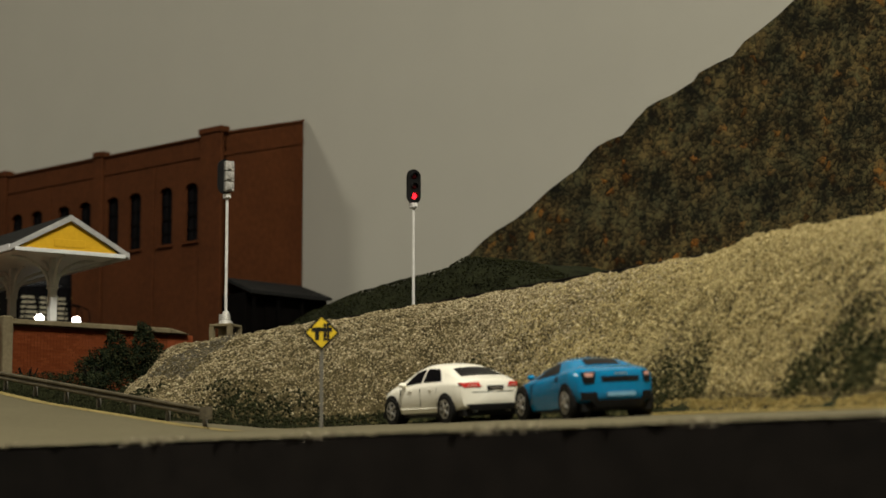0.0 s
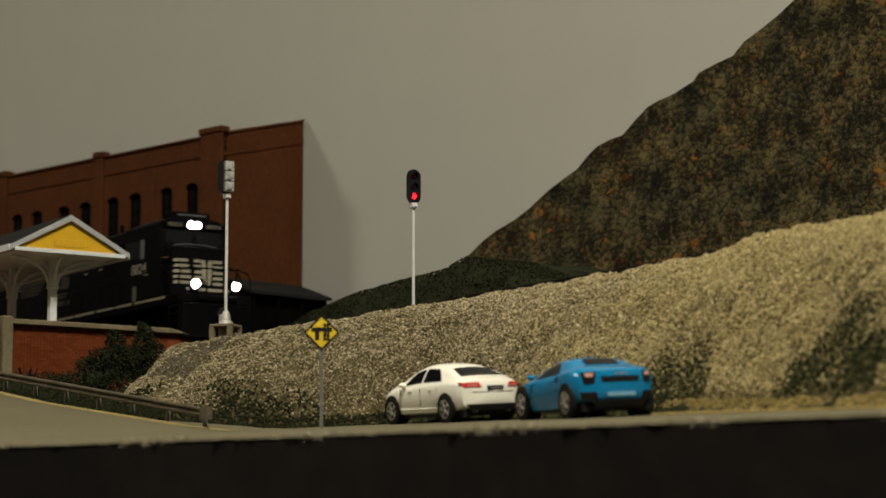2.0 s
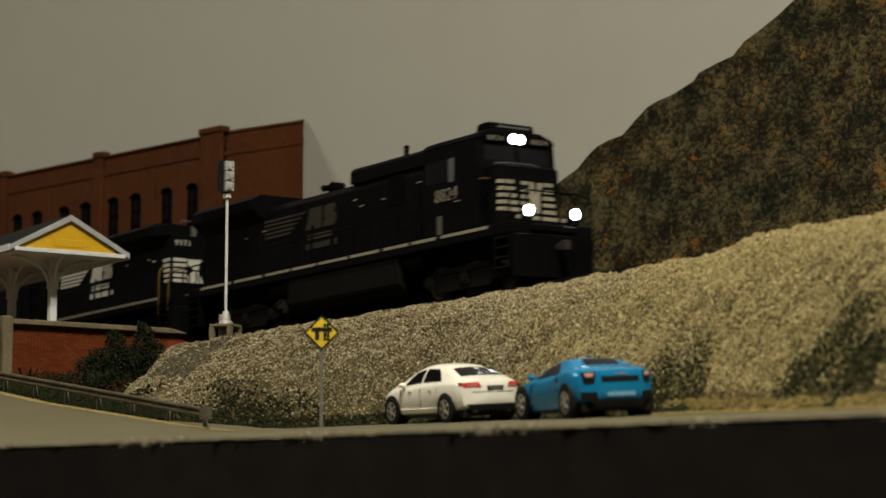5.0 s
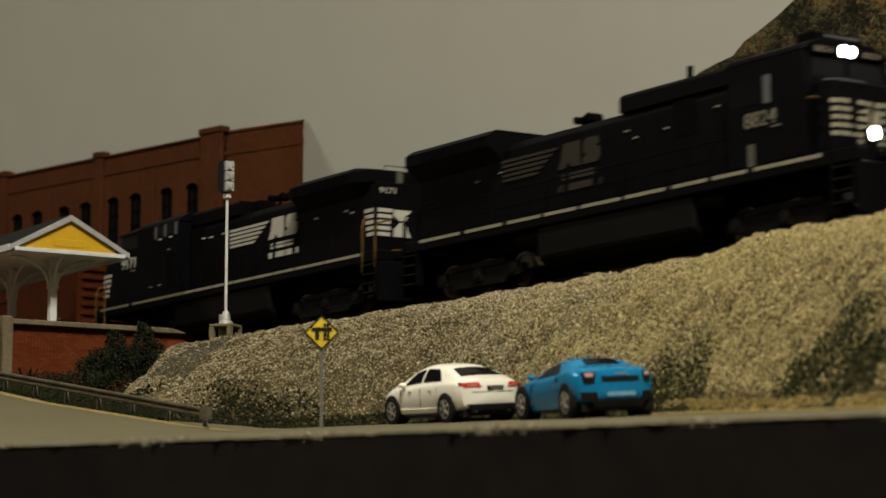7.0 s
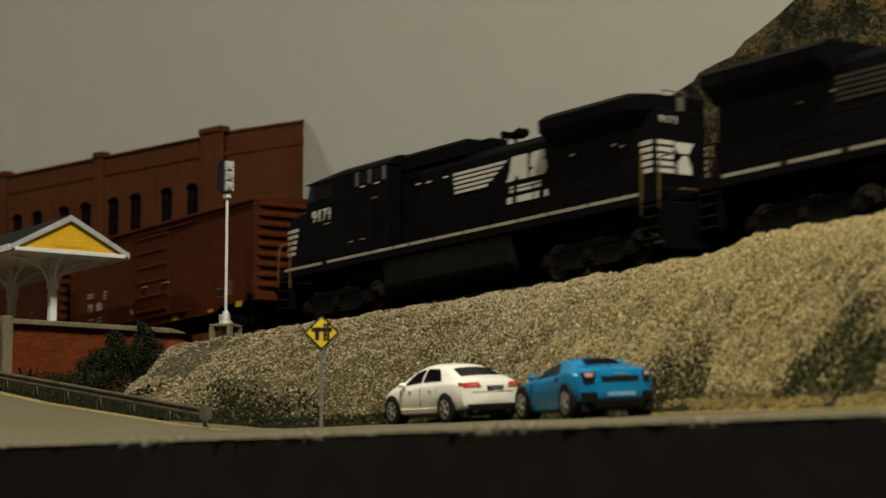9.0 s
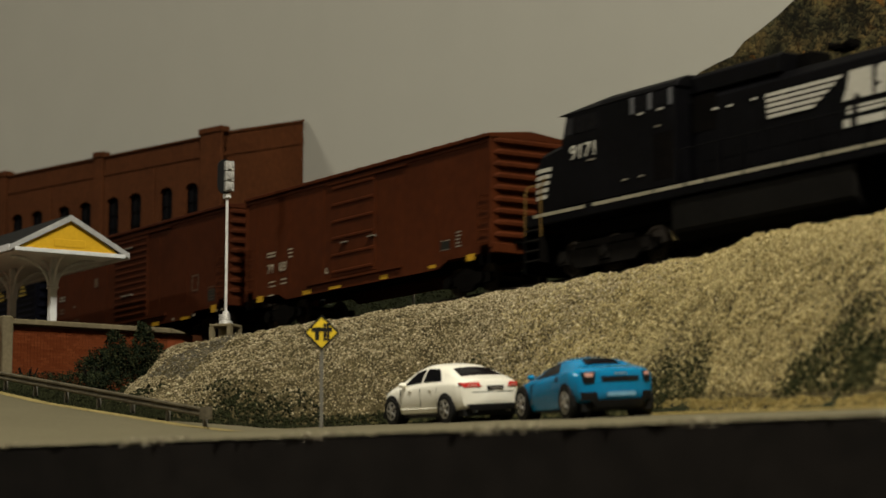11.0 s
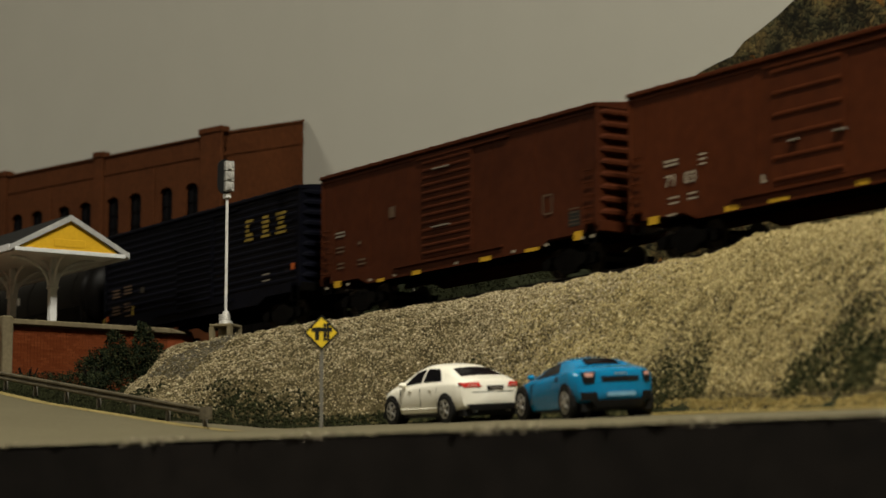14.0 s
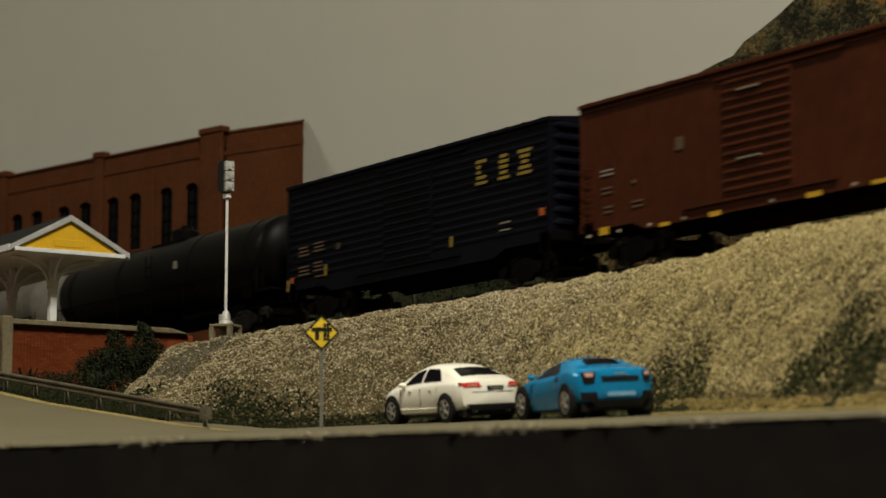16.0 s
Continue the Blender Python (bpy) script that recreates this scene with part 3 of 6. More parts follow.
bush(-75.5, -7.0, -2.3, [(0, -0.5, 0.35, 0.42), (0.1, -0.1, 0.6, 0.46), (0.0, 0.45, 0.75, 0.5), (0.1, 0.8, 0.55, 0.45), (-0.1, 0.6, 1.25, 0.36), (-0.1, 0.5, 1.55, 0.22), (0.2, 0.2, 0.3, 0.5)], 3600, "dark green rounded bush against the brick wall")
bush(-75.7, -5.4, -2.2, [(0, 0, 0.7, 0.46), (0.0, 0.1, 1.2, 0.42), (-0.1, 0.15, 1.62, 0.3), (-0.1, 0.05, 1.85, 0.18), (0.1, -0.5, 0.75, 0.4), (0.0, 0.5, 0.95, 0.36), (0.0, -0.1, 0.3, 0.45)], 3600, "taller dark green bush at the end of the stones")
bush(-73.4, -8.3, -2.75, [(0, 0, 0.25, 0.34), (0.2, 0.6, 0.25, 0.34), (0.3, 1.1, 0.2, 0.30), (0.0, -0.6, 0.2, 0.32), (-0.3, -1.1, 0.15, 0.3), (0.9, -0.3, 0.1, 0.3), (1.6, -0.5, 0.05, 0.3)], 2600, "low olive-green scrub behind the guardrail")
bush(-76.4, -9.3, ground_at(-76.4, -9.3) - 0.1, [(0, 0, 0.2, 0.34), (0.6, -0.6, 0.12, 0.34), (-0.3, 0.8, 0.28, 0.36), (-0.2, 1.5, 0.3, 0.34)], 1900, "small brown-green weeds at the wall's foot")


def edge_line(pts, wide):
    """A dull yellow line on the road."""
    s = Shape()
    for (xa, ya), (xb, yb) in zip(pts, pts[1:]):
        for k in range(6):
            p, q = [(xa + (xb - xa) * t, ya + (yb - ya) * t) for t in (k / 6, (k + 1) / 6)]
            quad = [(p[0], p[1]), (q[0], q[1]), (q[0], q[1] + wide), (p[0], p[1] + wide)]
            s.add([(x, y, float(road_height(np.float64(x), np.float64(y))) + 0.012) for x, y in quad], [(0, 1, 2, 3)])
    solo("edge_line", s, EDGEYELLOW, "dull yellow line along the road's edge", "road marking", kind="structure")


EDGEYELLOW = mat("worn_yellow_line", (0.235, 0.185, 0.072), 0.9, vary=0.4, scale=3, bump=0.1)
edge_line([(-75, -13.05), (-70, -12.75), (-64, -12.3), (-60, -11.95), (-57.5, -11.2), (-55.5, -10.0)], 0.5)
edge_line([(-46.5, -6.6), (-43, -6.9), (-39.5, -7.4), (-36, -8.1), (-32, -8.9)], 0.6)


# ---- track ----
def track():
    ob = thing("railway_track", "single railway track on dark wooden ties", "railway track", at(0, 0, 0), kind="structure")
    for y in (-0.76, 0.76):
        s = Shape()
        s.prism([(y - 0.09, -0.49), (y + 0.09, -0.49), (y + 0.02, -0.44), (y + 0.02, -0.35), (y + 0.04, -0.34), (y + 0.04, -0.3), (y - 0.04, -0.3), (y - 0.04, -0.34), (y - 0.02, -0.35), (y - 0.02, -0.44)], "x", -150, 40)
        part("rail", s, STEEL, ob)
    part("ballast_bed", Shape().prism([(-2.6, -1.5), (-1.6, -0.72), (1.6, -0.72), (2.6, -1.5)], "x", -150, 40), DARKBALLAST, ob, "dark brown ballast bed")
    s = Shape()
    s.box(-0.12, 0.12, -1.3, 1.3, -0.75, -0.49)
    me = s.data("tie", TIE, 0.015)
    for k in range(200):
        t = new("tie", me)
        t.parent = ob
        t.matrix_basis = at(-112 + 0.55 * k, 0, 0, rng.normal(0, 0.6))


track()


# ---- the brick warehouse ----
def warehouse():
    ob = thing("warehouse", "long red brick warehouse with arched dark windows against the backdrop", "building", at(-95.3, 7.81, 0, BACK_TURN))
    wins = [-2.1, -3.95, -6.25, -7.95, -10.1, -11.8, -14.0, -15.65, -18.0, -19.7]
    hw, sill, spring, top, left = 0.47, 6.1, 8.5, 10.72, -21.5
    part("lower_wall", Shape().box(left, 0, 0.0, 0.3, -1.0, sill), BRICK, ob)
    edges = [left] + [e for w in sorted(wins) for e in (w - hw, w + hw)] + [0.0]
    for a, b in zip(edges[::2], edges[1::2]):
        part("wall_pier", Shape().box(a, b, 0.0, 0.3, sill, 9.2), BRICK, ob)
    for w in wins:
        arch = [(w - hw, spring)] + [(w + hw * math.cos(a), spring + 0.27 * math.sin(a)) for a in np.linspace(math.pi * 0.94, 0.06 * math.pi, 9)] + [(w + hw, spring), (w + hw, 9.2), (w - hw, 9.2)]
        part("window_arch", Shape().prism(arch, "y", 0.0, 0.3), BRICK, ob)
    part("upper_wall", Shape().box(left, 0, 0.0, 0.3, 9.2, top), BRICK, ob)
    end = Shape()
    end.prism([(0.0, -1.0), (4.86, -1.0), (4.86, 11.95), (0.0, 10.75)], "x", -0.3, 0.0)
    part("end_wall", end, BRICK, ob)
    roof = Shape()
    roof.box(left, -0.31, 0.31, 4.85, 9.6, 9.8)
    part("roof", roof, ROOFING, ob)
    for a, b, zc, proud in ((-1.35, 0.12, 11.0, 0.16), (-5.1, -4.75, 9.95, 0.07), (-9.3, -8.65, 10.92, 0.12), (-13.1, -12.75, 9.95, 0.07), (-17.2, -16.5, 10.92, 0.12)):
        s = Shape()
        s.box(a, b, -proud, 0.0, -1.0, zc - 0.16)
        if zc > 10:
            s.box(a - 0.06, b + 0.06, -proud - 0.06, 0.32, zc - 0.16, zc + 0.1)
        part("pilaster", s, BRICK, ob, bevel=0.02)
    s = Shape()
    s.box(left, 0.0, -0.05, 0.0, 9.85, 10.0)
    s.box(left, 0.0, -0.09, 0.32, top, top + 0.08)
    part("cornice", s, BRICK, ob)
    s = Shape()
    s.prism([(0.0, 9.75), (4.86, 10.93), (4.86, 11.05), (0.0, 9.9)], "x", 0.0, 0.05)
    s.prism([(-0.05, 10.74), (4.86, 11.95), (4.86, 12.05), (-0.05, 10.84)], "x", -0.32, 0.07)
    part("parapet_trim", s, BRICK, ob)
    for w in wins:
        win = part("window", Shape().box(w - hw, w + hw, 0.2, 0.24, sill, spring + 0.27), GLASSDARK, ob, "dark arched window")
        fr = Shape()
        for x0, x1, z0, z1 in ((-hw, -hw + 0.06, sill, spring), (hw - 0.06, hw, sill, spring), (-0.03, 0.03, sill, spring + 0.2), (-hw, hw, 7.25, 7.33), (-hw, hw, sill, sill + 0.06), (-hw, hw, 6.65, 6.69), (-hw, hw, 7.9, 7.94)):
            fr.box(w + x0, w + x1, 0.15, 0.198, z0, z1)
        part("window_frame", fr, DARK, win)
        part("sill", Shape().box(w - hw - 0.1, w + hw + 0.1, -0.1, 0.1, sill - 0.12, sill), BRICK, win, bevel=0.015)
    # canopy along the end wall
    can = part("canopy", Shape().add([(0.0, 0.3, 4.15), (0.0, 4.8, 4.15), (2.1, 0.0, 3.42), (2.1, 4.8, 3.42), (0.0, 0.3, 4.3), (0.0, 4.8, 4.3), (2.1, 0.0, 3.57), (2.1, 4.8, 3.57)],
                                     [(0, 1, 3, 2), (4, 6, 7, 5), (0, 2, 6, 4), (1, 5, 7, 3), (0, 4, 5, 1), (2, 3, 7, 6)]), ROOFING, ob, "black canopy roof over the loading dock")
    for y in (0.4, 1.8, 3.2, 4.6):
        part("post", Shape().tube((1.85, y, 0.2), (1.85, y, 3.48), 0.09, 8), DARK, can)
    # Dark box added to fill in the space under the canopy.
    part("dark_infill", Shape().box(0.012, 1.6, 0.12, 4.78, 0.7, 3.5), DARK, ob, "dark box filling the space under the canopy")
    part("loading_dock", Shape().box(0.01, 2.2, 0.1, 4.8, -1.0, 0.7), DARK, ob, bevel=0.03)
    part("dock_door", Shape().box(1.6, 1.66, 1.2, 3.2, 0.7, 3.4), DARK, ob)


warehouse()


# ---- brick end wall of the platform ----
def platform():
    ob = thing("station_platform", "brick-faced station platform with a concrete cap", "platform", at(0, 0, 0), kind="structure")
    core = Shape()
    core.box(-120, -80.74, -12.2, -1.95, -6, -0.02)
    part("core", core, MORTAR, ob)
    # bricks of the end face and of the side that faces the road
    v, f = [], []

    def brick(x0, x1, y0, y1, z0, z1):
        o = len(v)
        v.extend([(x, y, z) for x in (x0, x1) for y in (y0, y1) for z in (z0, z1)])
        f.extend([(o, o + 1, o + 3, o + 2), (o + 4, o + 6, o + 7, o + 5), (o, o + 4, o + 5, o + 1), (o + 2, o + 3, o + 7, o + 6), (o, o + 2, o + 6, o + 4), (o + 1, o + 5, o + 7, o + 3)])
    z, row = -0.085, 0
    while z > -4.2:
        y = -12.1 + (0.13 if row % 2 else 0)
        while y < -2.1:
            brick(-80.76, -80.717 + rng.uniform(-0.005, 0.005), y, y + 0.23, z - 0.075, z)
            y += 0.25
        x = -92.0 + (0.13 if row % 2 else 0)
        while x < -80.9:
            brick(x, x + 0.23, -12.28, -12.18, z - 0.075, z)
            x += 0.25
        z -= 0.095
        row += 1
    s = Shape()
    s.v, s.f = v, f
    b = part("bricks", s, BRICKS, ob)
    b["kind"] = "stuff"
    cap = Shape()
    cap.box(-120, -80.5, -8.35, -1.9, 0.0, 0.2)
    cap.prism([(-1.9, 0.0), (-1.9, 0.2), (-1.1, 0.0)], "x", -81.0, -80.5)
    part("concrete_cap", cap, CONCRETE, ob, "weathered grey concrete cap", bevel=0.03)
    part("end_brickwork", Shape().box(-81.2, -80.72, -1.95, -0.9, -2.0, -0.02), BRICKLOW, ob)
    part("corner_post", Shape().box(-80.95, -80.46, -8.54, -8.13, -5, 0.28), CONCRETE, ob, "grey concrete corner post", bevel=0.04)


platform()


# ---- platform shelter ----
def shelter():
    ob = thing("platform_shelter", "white-trimmed platform shelter with a yellow gable and dark roof", "shelter", at(-81.25, -5.72, 0.2))
    half, eave, ridge, back = 2.08, 2.78, 3.92, -16.0
    for sgn in (-1, 1):
        roof = Shape()
        roof.add([(0.12, 0, ridge), (back, 0, ridge), (0.12, sgn * (half + 0.25), eave - 0.12), (back, sgn * (half + 0.25), eave - 0.12),
                  (0.12, 0, ridge + 0.09), (back, 0, ridge + 0.09), (0.12, sgn * (half + 0.25), eave - 0.03), (back, sgn * (half + 0.25), eave - 0.03)],
                 [(0, 1, 3, 2), (4, 6, 7, 5), (0, 2, 6, 4), (1, 5, 7, 3), (0, 4, 5, 1), (2, 3, 7, 6)])
        r = part("roof", roof, ROOFING, ob, "dark grey shingled roof slope")
        board = Shape()
        board.add([(0.10, 0, ridge - 0.16), (0.10, sgn * (half + 0.28), eave - 0.25), (0.10, sgn * (half + 0.28), eave - 0.06), (0.10, 0, ridge + 0.07),
                   (0.19, 0, ridge - 0.16), (0.19, sgn * (half + 0.28), eave - 0.25), (0.19, sgn * (half + 0.28), eave - 0.06), (0.19, 0, ridge + 0.07)],
                  [(0, 1, 2, 3), (7, 6, 5, 4), (0, 4, 5, 1), (1, 5, 6, 2), (2, 6, 7, 3), (3, 7, 4, 0)])
        part("barge_board", board, GREYTRIM, r, "pale grey-white gable trim", bevel=0.01)
        edge = Shape()
        edge.box(back, 0.12, sgn * (half + 0.25), sgn * (half + 0.31), eave - 0.25, eave - 0.02)
        part("eaves_board", edge, PALE, r)
    g = part("gable", Shape().prism([(-half + 0.1, eave - 0.1), (half - 0.1, eave - 0.1), (0, ridge - 0.06)], "x", 0.0, 0.06), GABLE, ob, "plain golden-yellow gable panel")
    part("name_board", Shape().box(0.062, 0.085, -0.62, 0.62, eave + 0.02, eave + 0.3), GABLE, g, bevel=0.01)
    part("tie_beam", Shape().box(-0.04, 0.2, -half - 0.1, half + 0.1, eave - 0.25, eave - 0.1), PALE, ob, bevel=0.01)
    part("soffit", Shape().box(back, -0.05, -half, half, eave - 0.2, eave - 0.14), PALE, ob)
    for k in range(5):
        x = -1.4 - 3.8 * k
        p = part("post", Shape().box(x - 0.135, x + 0.135, -0.135, 0.135, 0.0, 1.42).box(x - 0.1, x + 0.1, -0.1, 0.1, 1.42, eave - 0.2).box(x - 0.18, x + 0.18, -0.18, 0.18, 1.42, 1.50).box(x - 0.16, x + 0.16, -0.16, 0.16, 1.50, 2.0), PALE, ob, bevel=0.015)
        part("strut", Shape().path([(x, 0.16, 1.95), (x, half - 0.2, eave - 0.26)], 0.045, 6), PALE, p)
        for sgn in (-1, 1):
            pts = [(x, sgn * (0.16 + 1.5 * (1 - math.cos(a))), 1.55 + 1.0 * math.sin(a)) for a in np.linspace(0, math.pi / 2, 9)]
            part("bracket", Shape().path(pts, 0.065, 6), PALE, p)
            pts = [(x + sgn * (0.16 + 0.9 * (1 - math.cos(a))), 0, 1.55 + 1.0 * math.sin(a)) for a in np.linspace(0, math.pi / 2, 9)]
            part("bracket", Shape().path(pts, 0.055, 6), PALE, p)


shelter()


# ---- signals ----
def signal(x, y, base, tall, facing, label, with_base):
    """facing: 1 when its lenses look at the viewer."""
    ob = thing("railway_signal", label, "railway signal", at(x, y, base, 0), "railway signals")
    part("mast", Shape().tube((0, 0, 0), (0, 0, tall - 1.2), 0.052, 12).tube((0, 0, 0.4), (0, 0, 0.46), 0.11, 12), SILVER, ob, smooth=True)
    turn = at(0, 0, tall - 0.6, 86)
    outline = [(0.27 * math.cos(a), 0.34 * sg + 0.27 * math.sin(a)) for sg, lo, hi in ((1, 0, math.pi), (-1, math.pi, 2 * math.pi)) for a in np.linspace(lo, hi, 12)]
    if facing < 0:
        outline = [(px - 0.1, pz) for px, pz in outline]
    plate = part("signal_head", Shape().prism(outline, "y", -0.03, 0.03), CARBLACK, ob, "black oval backplate", m=turn)
    side = -1 if facing > 0 else 1
    if facing > 0:
        for zc, mt in ((0.36, LENSOFF), (0.0, LENSOFF), (-0.34, REDLIGHT)):
            hood = Shape()
            ring = [(0.135 * math.cos(a), 0.135 * math.sin(a)) for a in np.linspace(-0.3, math.pi + 0.3, 12)]
            inner = [(0.12 * math.cos(a), 0.12 * math.sin(a)) for a in np.linspace(math.pi + 0.3, -0.3, 12)]
            hood.prism([(px, zc + pz) for px, pz in ring + inner], "y", -0.15, -0.03)
            part("hood", hood, CARBLACK, plate)
            part("lens", Shape().lathe([(0.0, -0.075), (0.07, -0.065), (0.11, -0.035)], "y", 14, (0, 0, zc)), mt, plate, "glowing red lens" if mt is REDLIGHT else "dark unlit lens")
    else:
        for k, zc in enumerate((0.36, 0.0, -0.36)):
            part("lamp_housing", Shape().box(-0.16, 0.16, -0.24, -0.03, zc - 0.165, zc + 0.165).box(-0.11, 0.05, -0.28, -0.24, zc - 0.12, zc + 0.10).box(0.06, 0.13, -0.27, -0.24, zc - 0.06, zc + 0.13), CASTING, plate, "silver-painted lamp housing", bevel=0.03)
    part("bracket", Shape().box(-0.16, 0.12, -0.1, 0.1, tall - 1.36, tall - 1.18).tube((-0.2, 0, tall - 1.3), (0.16, 0, tall - 1.3), 0.045, 8), SILVER, ob, bevel=0.02)
    part("base_casting", Shape().lathe([(0.0, 0.0), (0.26, 0.0), (0.24, 0.1), (0.17, 0.14), (0.15, 0.34), (0.1, 0.42), (0.0, 0.42)], "z", 12), CASTING, ob, smooth=True)
    part("relay_box", Shape().box(-0.22, -0.08, -0.16, 0.16, 0.06, 0.36), CASTING, ob, bevel=0.02)
    if with_base:
        c = Shape()
        c.box(-0.42, 0.42, -0.42, 0.42, -0.1, 0.0)
        foot = part("concrete_footing", c, CONCRETE, ob, "grey concrete footing with open sides", bevel=0.02, m=at(0, 0, 0, 35))
        for sx in (-0.34, 0.34):
            for sy in (-0.34, 0.34):
                part("footing_leg", Shape().prism([(sx - 0.08, -1.0), (sx + 0.08, -1.0), (sx + 0.08, -0.095), (sx - 0.08, -0.095)], "y", sy - 0.08, sy + 0.08), CONCRETE, foot)
        part("footing_plinth", Shape().box(-0.42, 0.42, -0.42, 0.42, -1.05, -0.5), CONCRETE, foot)
        part("footing_core", Shape().box(-0.12, 0.12, -0.12, 0.12, -1.1, -0.13), CONCRETE, ob, m=at(0, 0, 0, 35))
    return ob


signal(-74.0, -3.05, -0.31, 5.75, -1, "silver signal mast seen from behind on a concrete footing", True)
signal(-70.85, 2.6, -0.75, 5.92, 1, "silver signal mast with a lit red lens", False)


# ---- road sign ----
def road_sign():
    gz = ground_at(-54.67, -10.36)
    ob = thing("road_sign", "yellow diamond warning sign with a black crossing symbol", "road sign", at(-54.67, -10.36, gz, 57))
    zc = -2.63 - gz
    part("post", Shape().box(-0.045, 0.045, -0.02, 0.02, -0.2, zc + 0.3), GALV, ob)
    d = 0.47
    part("plate", Shape().prism([(-d, zc), (0, zc - d), (d, zc), (0, zc + d)], "y", -0.05, -0.022), SIGNBLACK, ob, "black rim of the sign")
    d = 0.398
    pl = part("face", Shape().prism([(-d, zc), (0, zc - d), (d, zc), (0, zc + d)], "y", -0.058, -0.051), SIGNYELLOW, ob, "yellow sign face")
    bar = part("symbol_road", Shape().box(-0.27, 0.27, -0.066, -0.059, zc + 0.02, zc + 0.135).box(-0.175, -0.06, -0.066, -0.059, zc - 0.2, zc + 0.04), SIGNBLACK, ob)
    tr = Shape().box(0.055, 0.108, -0.0672, -0.0592, zc - 0.22, zc + 0.24).box(0.137, 0.190, -0.0672, -0.0592, zc - 0.22, zc + 0.24)
    for k in range(6):
        tr.box(0.04, 0.21, -0.0668, -0.0596, zc - 0.18 + k * 0.07, zc - 0.145 + k * 0.07)
    part("symbol_railway", tr, SIGNBLACK, ob)


road_sign()


# ---- guardrail ----
def guardrail():
    a, b = Vector((-71.9, -12.35)), Vector((-59.1, -11.32))
    top0, top1 = -2.46, -4.38
    ob = thing("guardrail", "weathered grey steel guardrail beside the road", "guardrail", at(0, 0, 0))
    along = (b - a).normalized()
    nrm = Vector((along.y, -along.x))
    prof = [(0.0, 0.0), (0.07, -0.035), (0.07, -0.075), (0.0, -0.115), (0.0, -0.145), (0.07, -0.185), (0.07, -0.225), (0.0, -0.26)]
    prof = prof + [(d - 0.03, h) for d, h in reversed(prof)]
    n = len(prof)
    s = Shape()
    pts = []
    for k in range(13):
        t = k / 12
        p = a.lerp(b, t)
        zt = top0 + (top1 - top0) * t
        for d, h in prof:
            pts.append((p.x + nrm.x * d, p.y + nrm.y * d, zt + h))
    faces = [(k * n + i, k * n + (i + 1) % n, (k + 1) * n + (i + 1) % n, (k + 1) * n + i) for k in range(12) for i in range(n)]
    s.add(pts, faces + [tuple(range(n)), tuple(range(12 * n, 13 * n))])
    part("beam", s, RAILING, ob)
    for k in range(7):
        t = 0.05 + 0.92 * k / 6
        p = a.lerp(b, t)
        zt = top0 + (top1 - top0) * t
        q = p - nrm * 0.1
        gz = ground_at(q.x, q.y)
        part("post", Shape().box(-0.05, 0.05, -0.06, 0.06, gz - zt - 0.35, -0.02), RAILPOST, ob, "pale grey steel post", bevel=0.01, m=at(q.x, q.y, zt, 5))
    e = Shape()
    arc = [(0.32 * math.sin(t), -0.16 + 0.16 * math.cos(t)) for t in np.linspace(0, math.pi, 9)]
    ring = [(x, y) for x, y in arc] + [(x * 0.85, -0.16 + (y + 0.16) * 0.8) for x, y in reversed(arc)]
    e.prism(ring, "z", -0.31, 0.03)
    part("end_piece", e, RAILING, ob, "curled end piece", m=at(b.x, b.y, top1, math.degrees(math.atan2(along.y, along.x))))


guardrail()


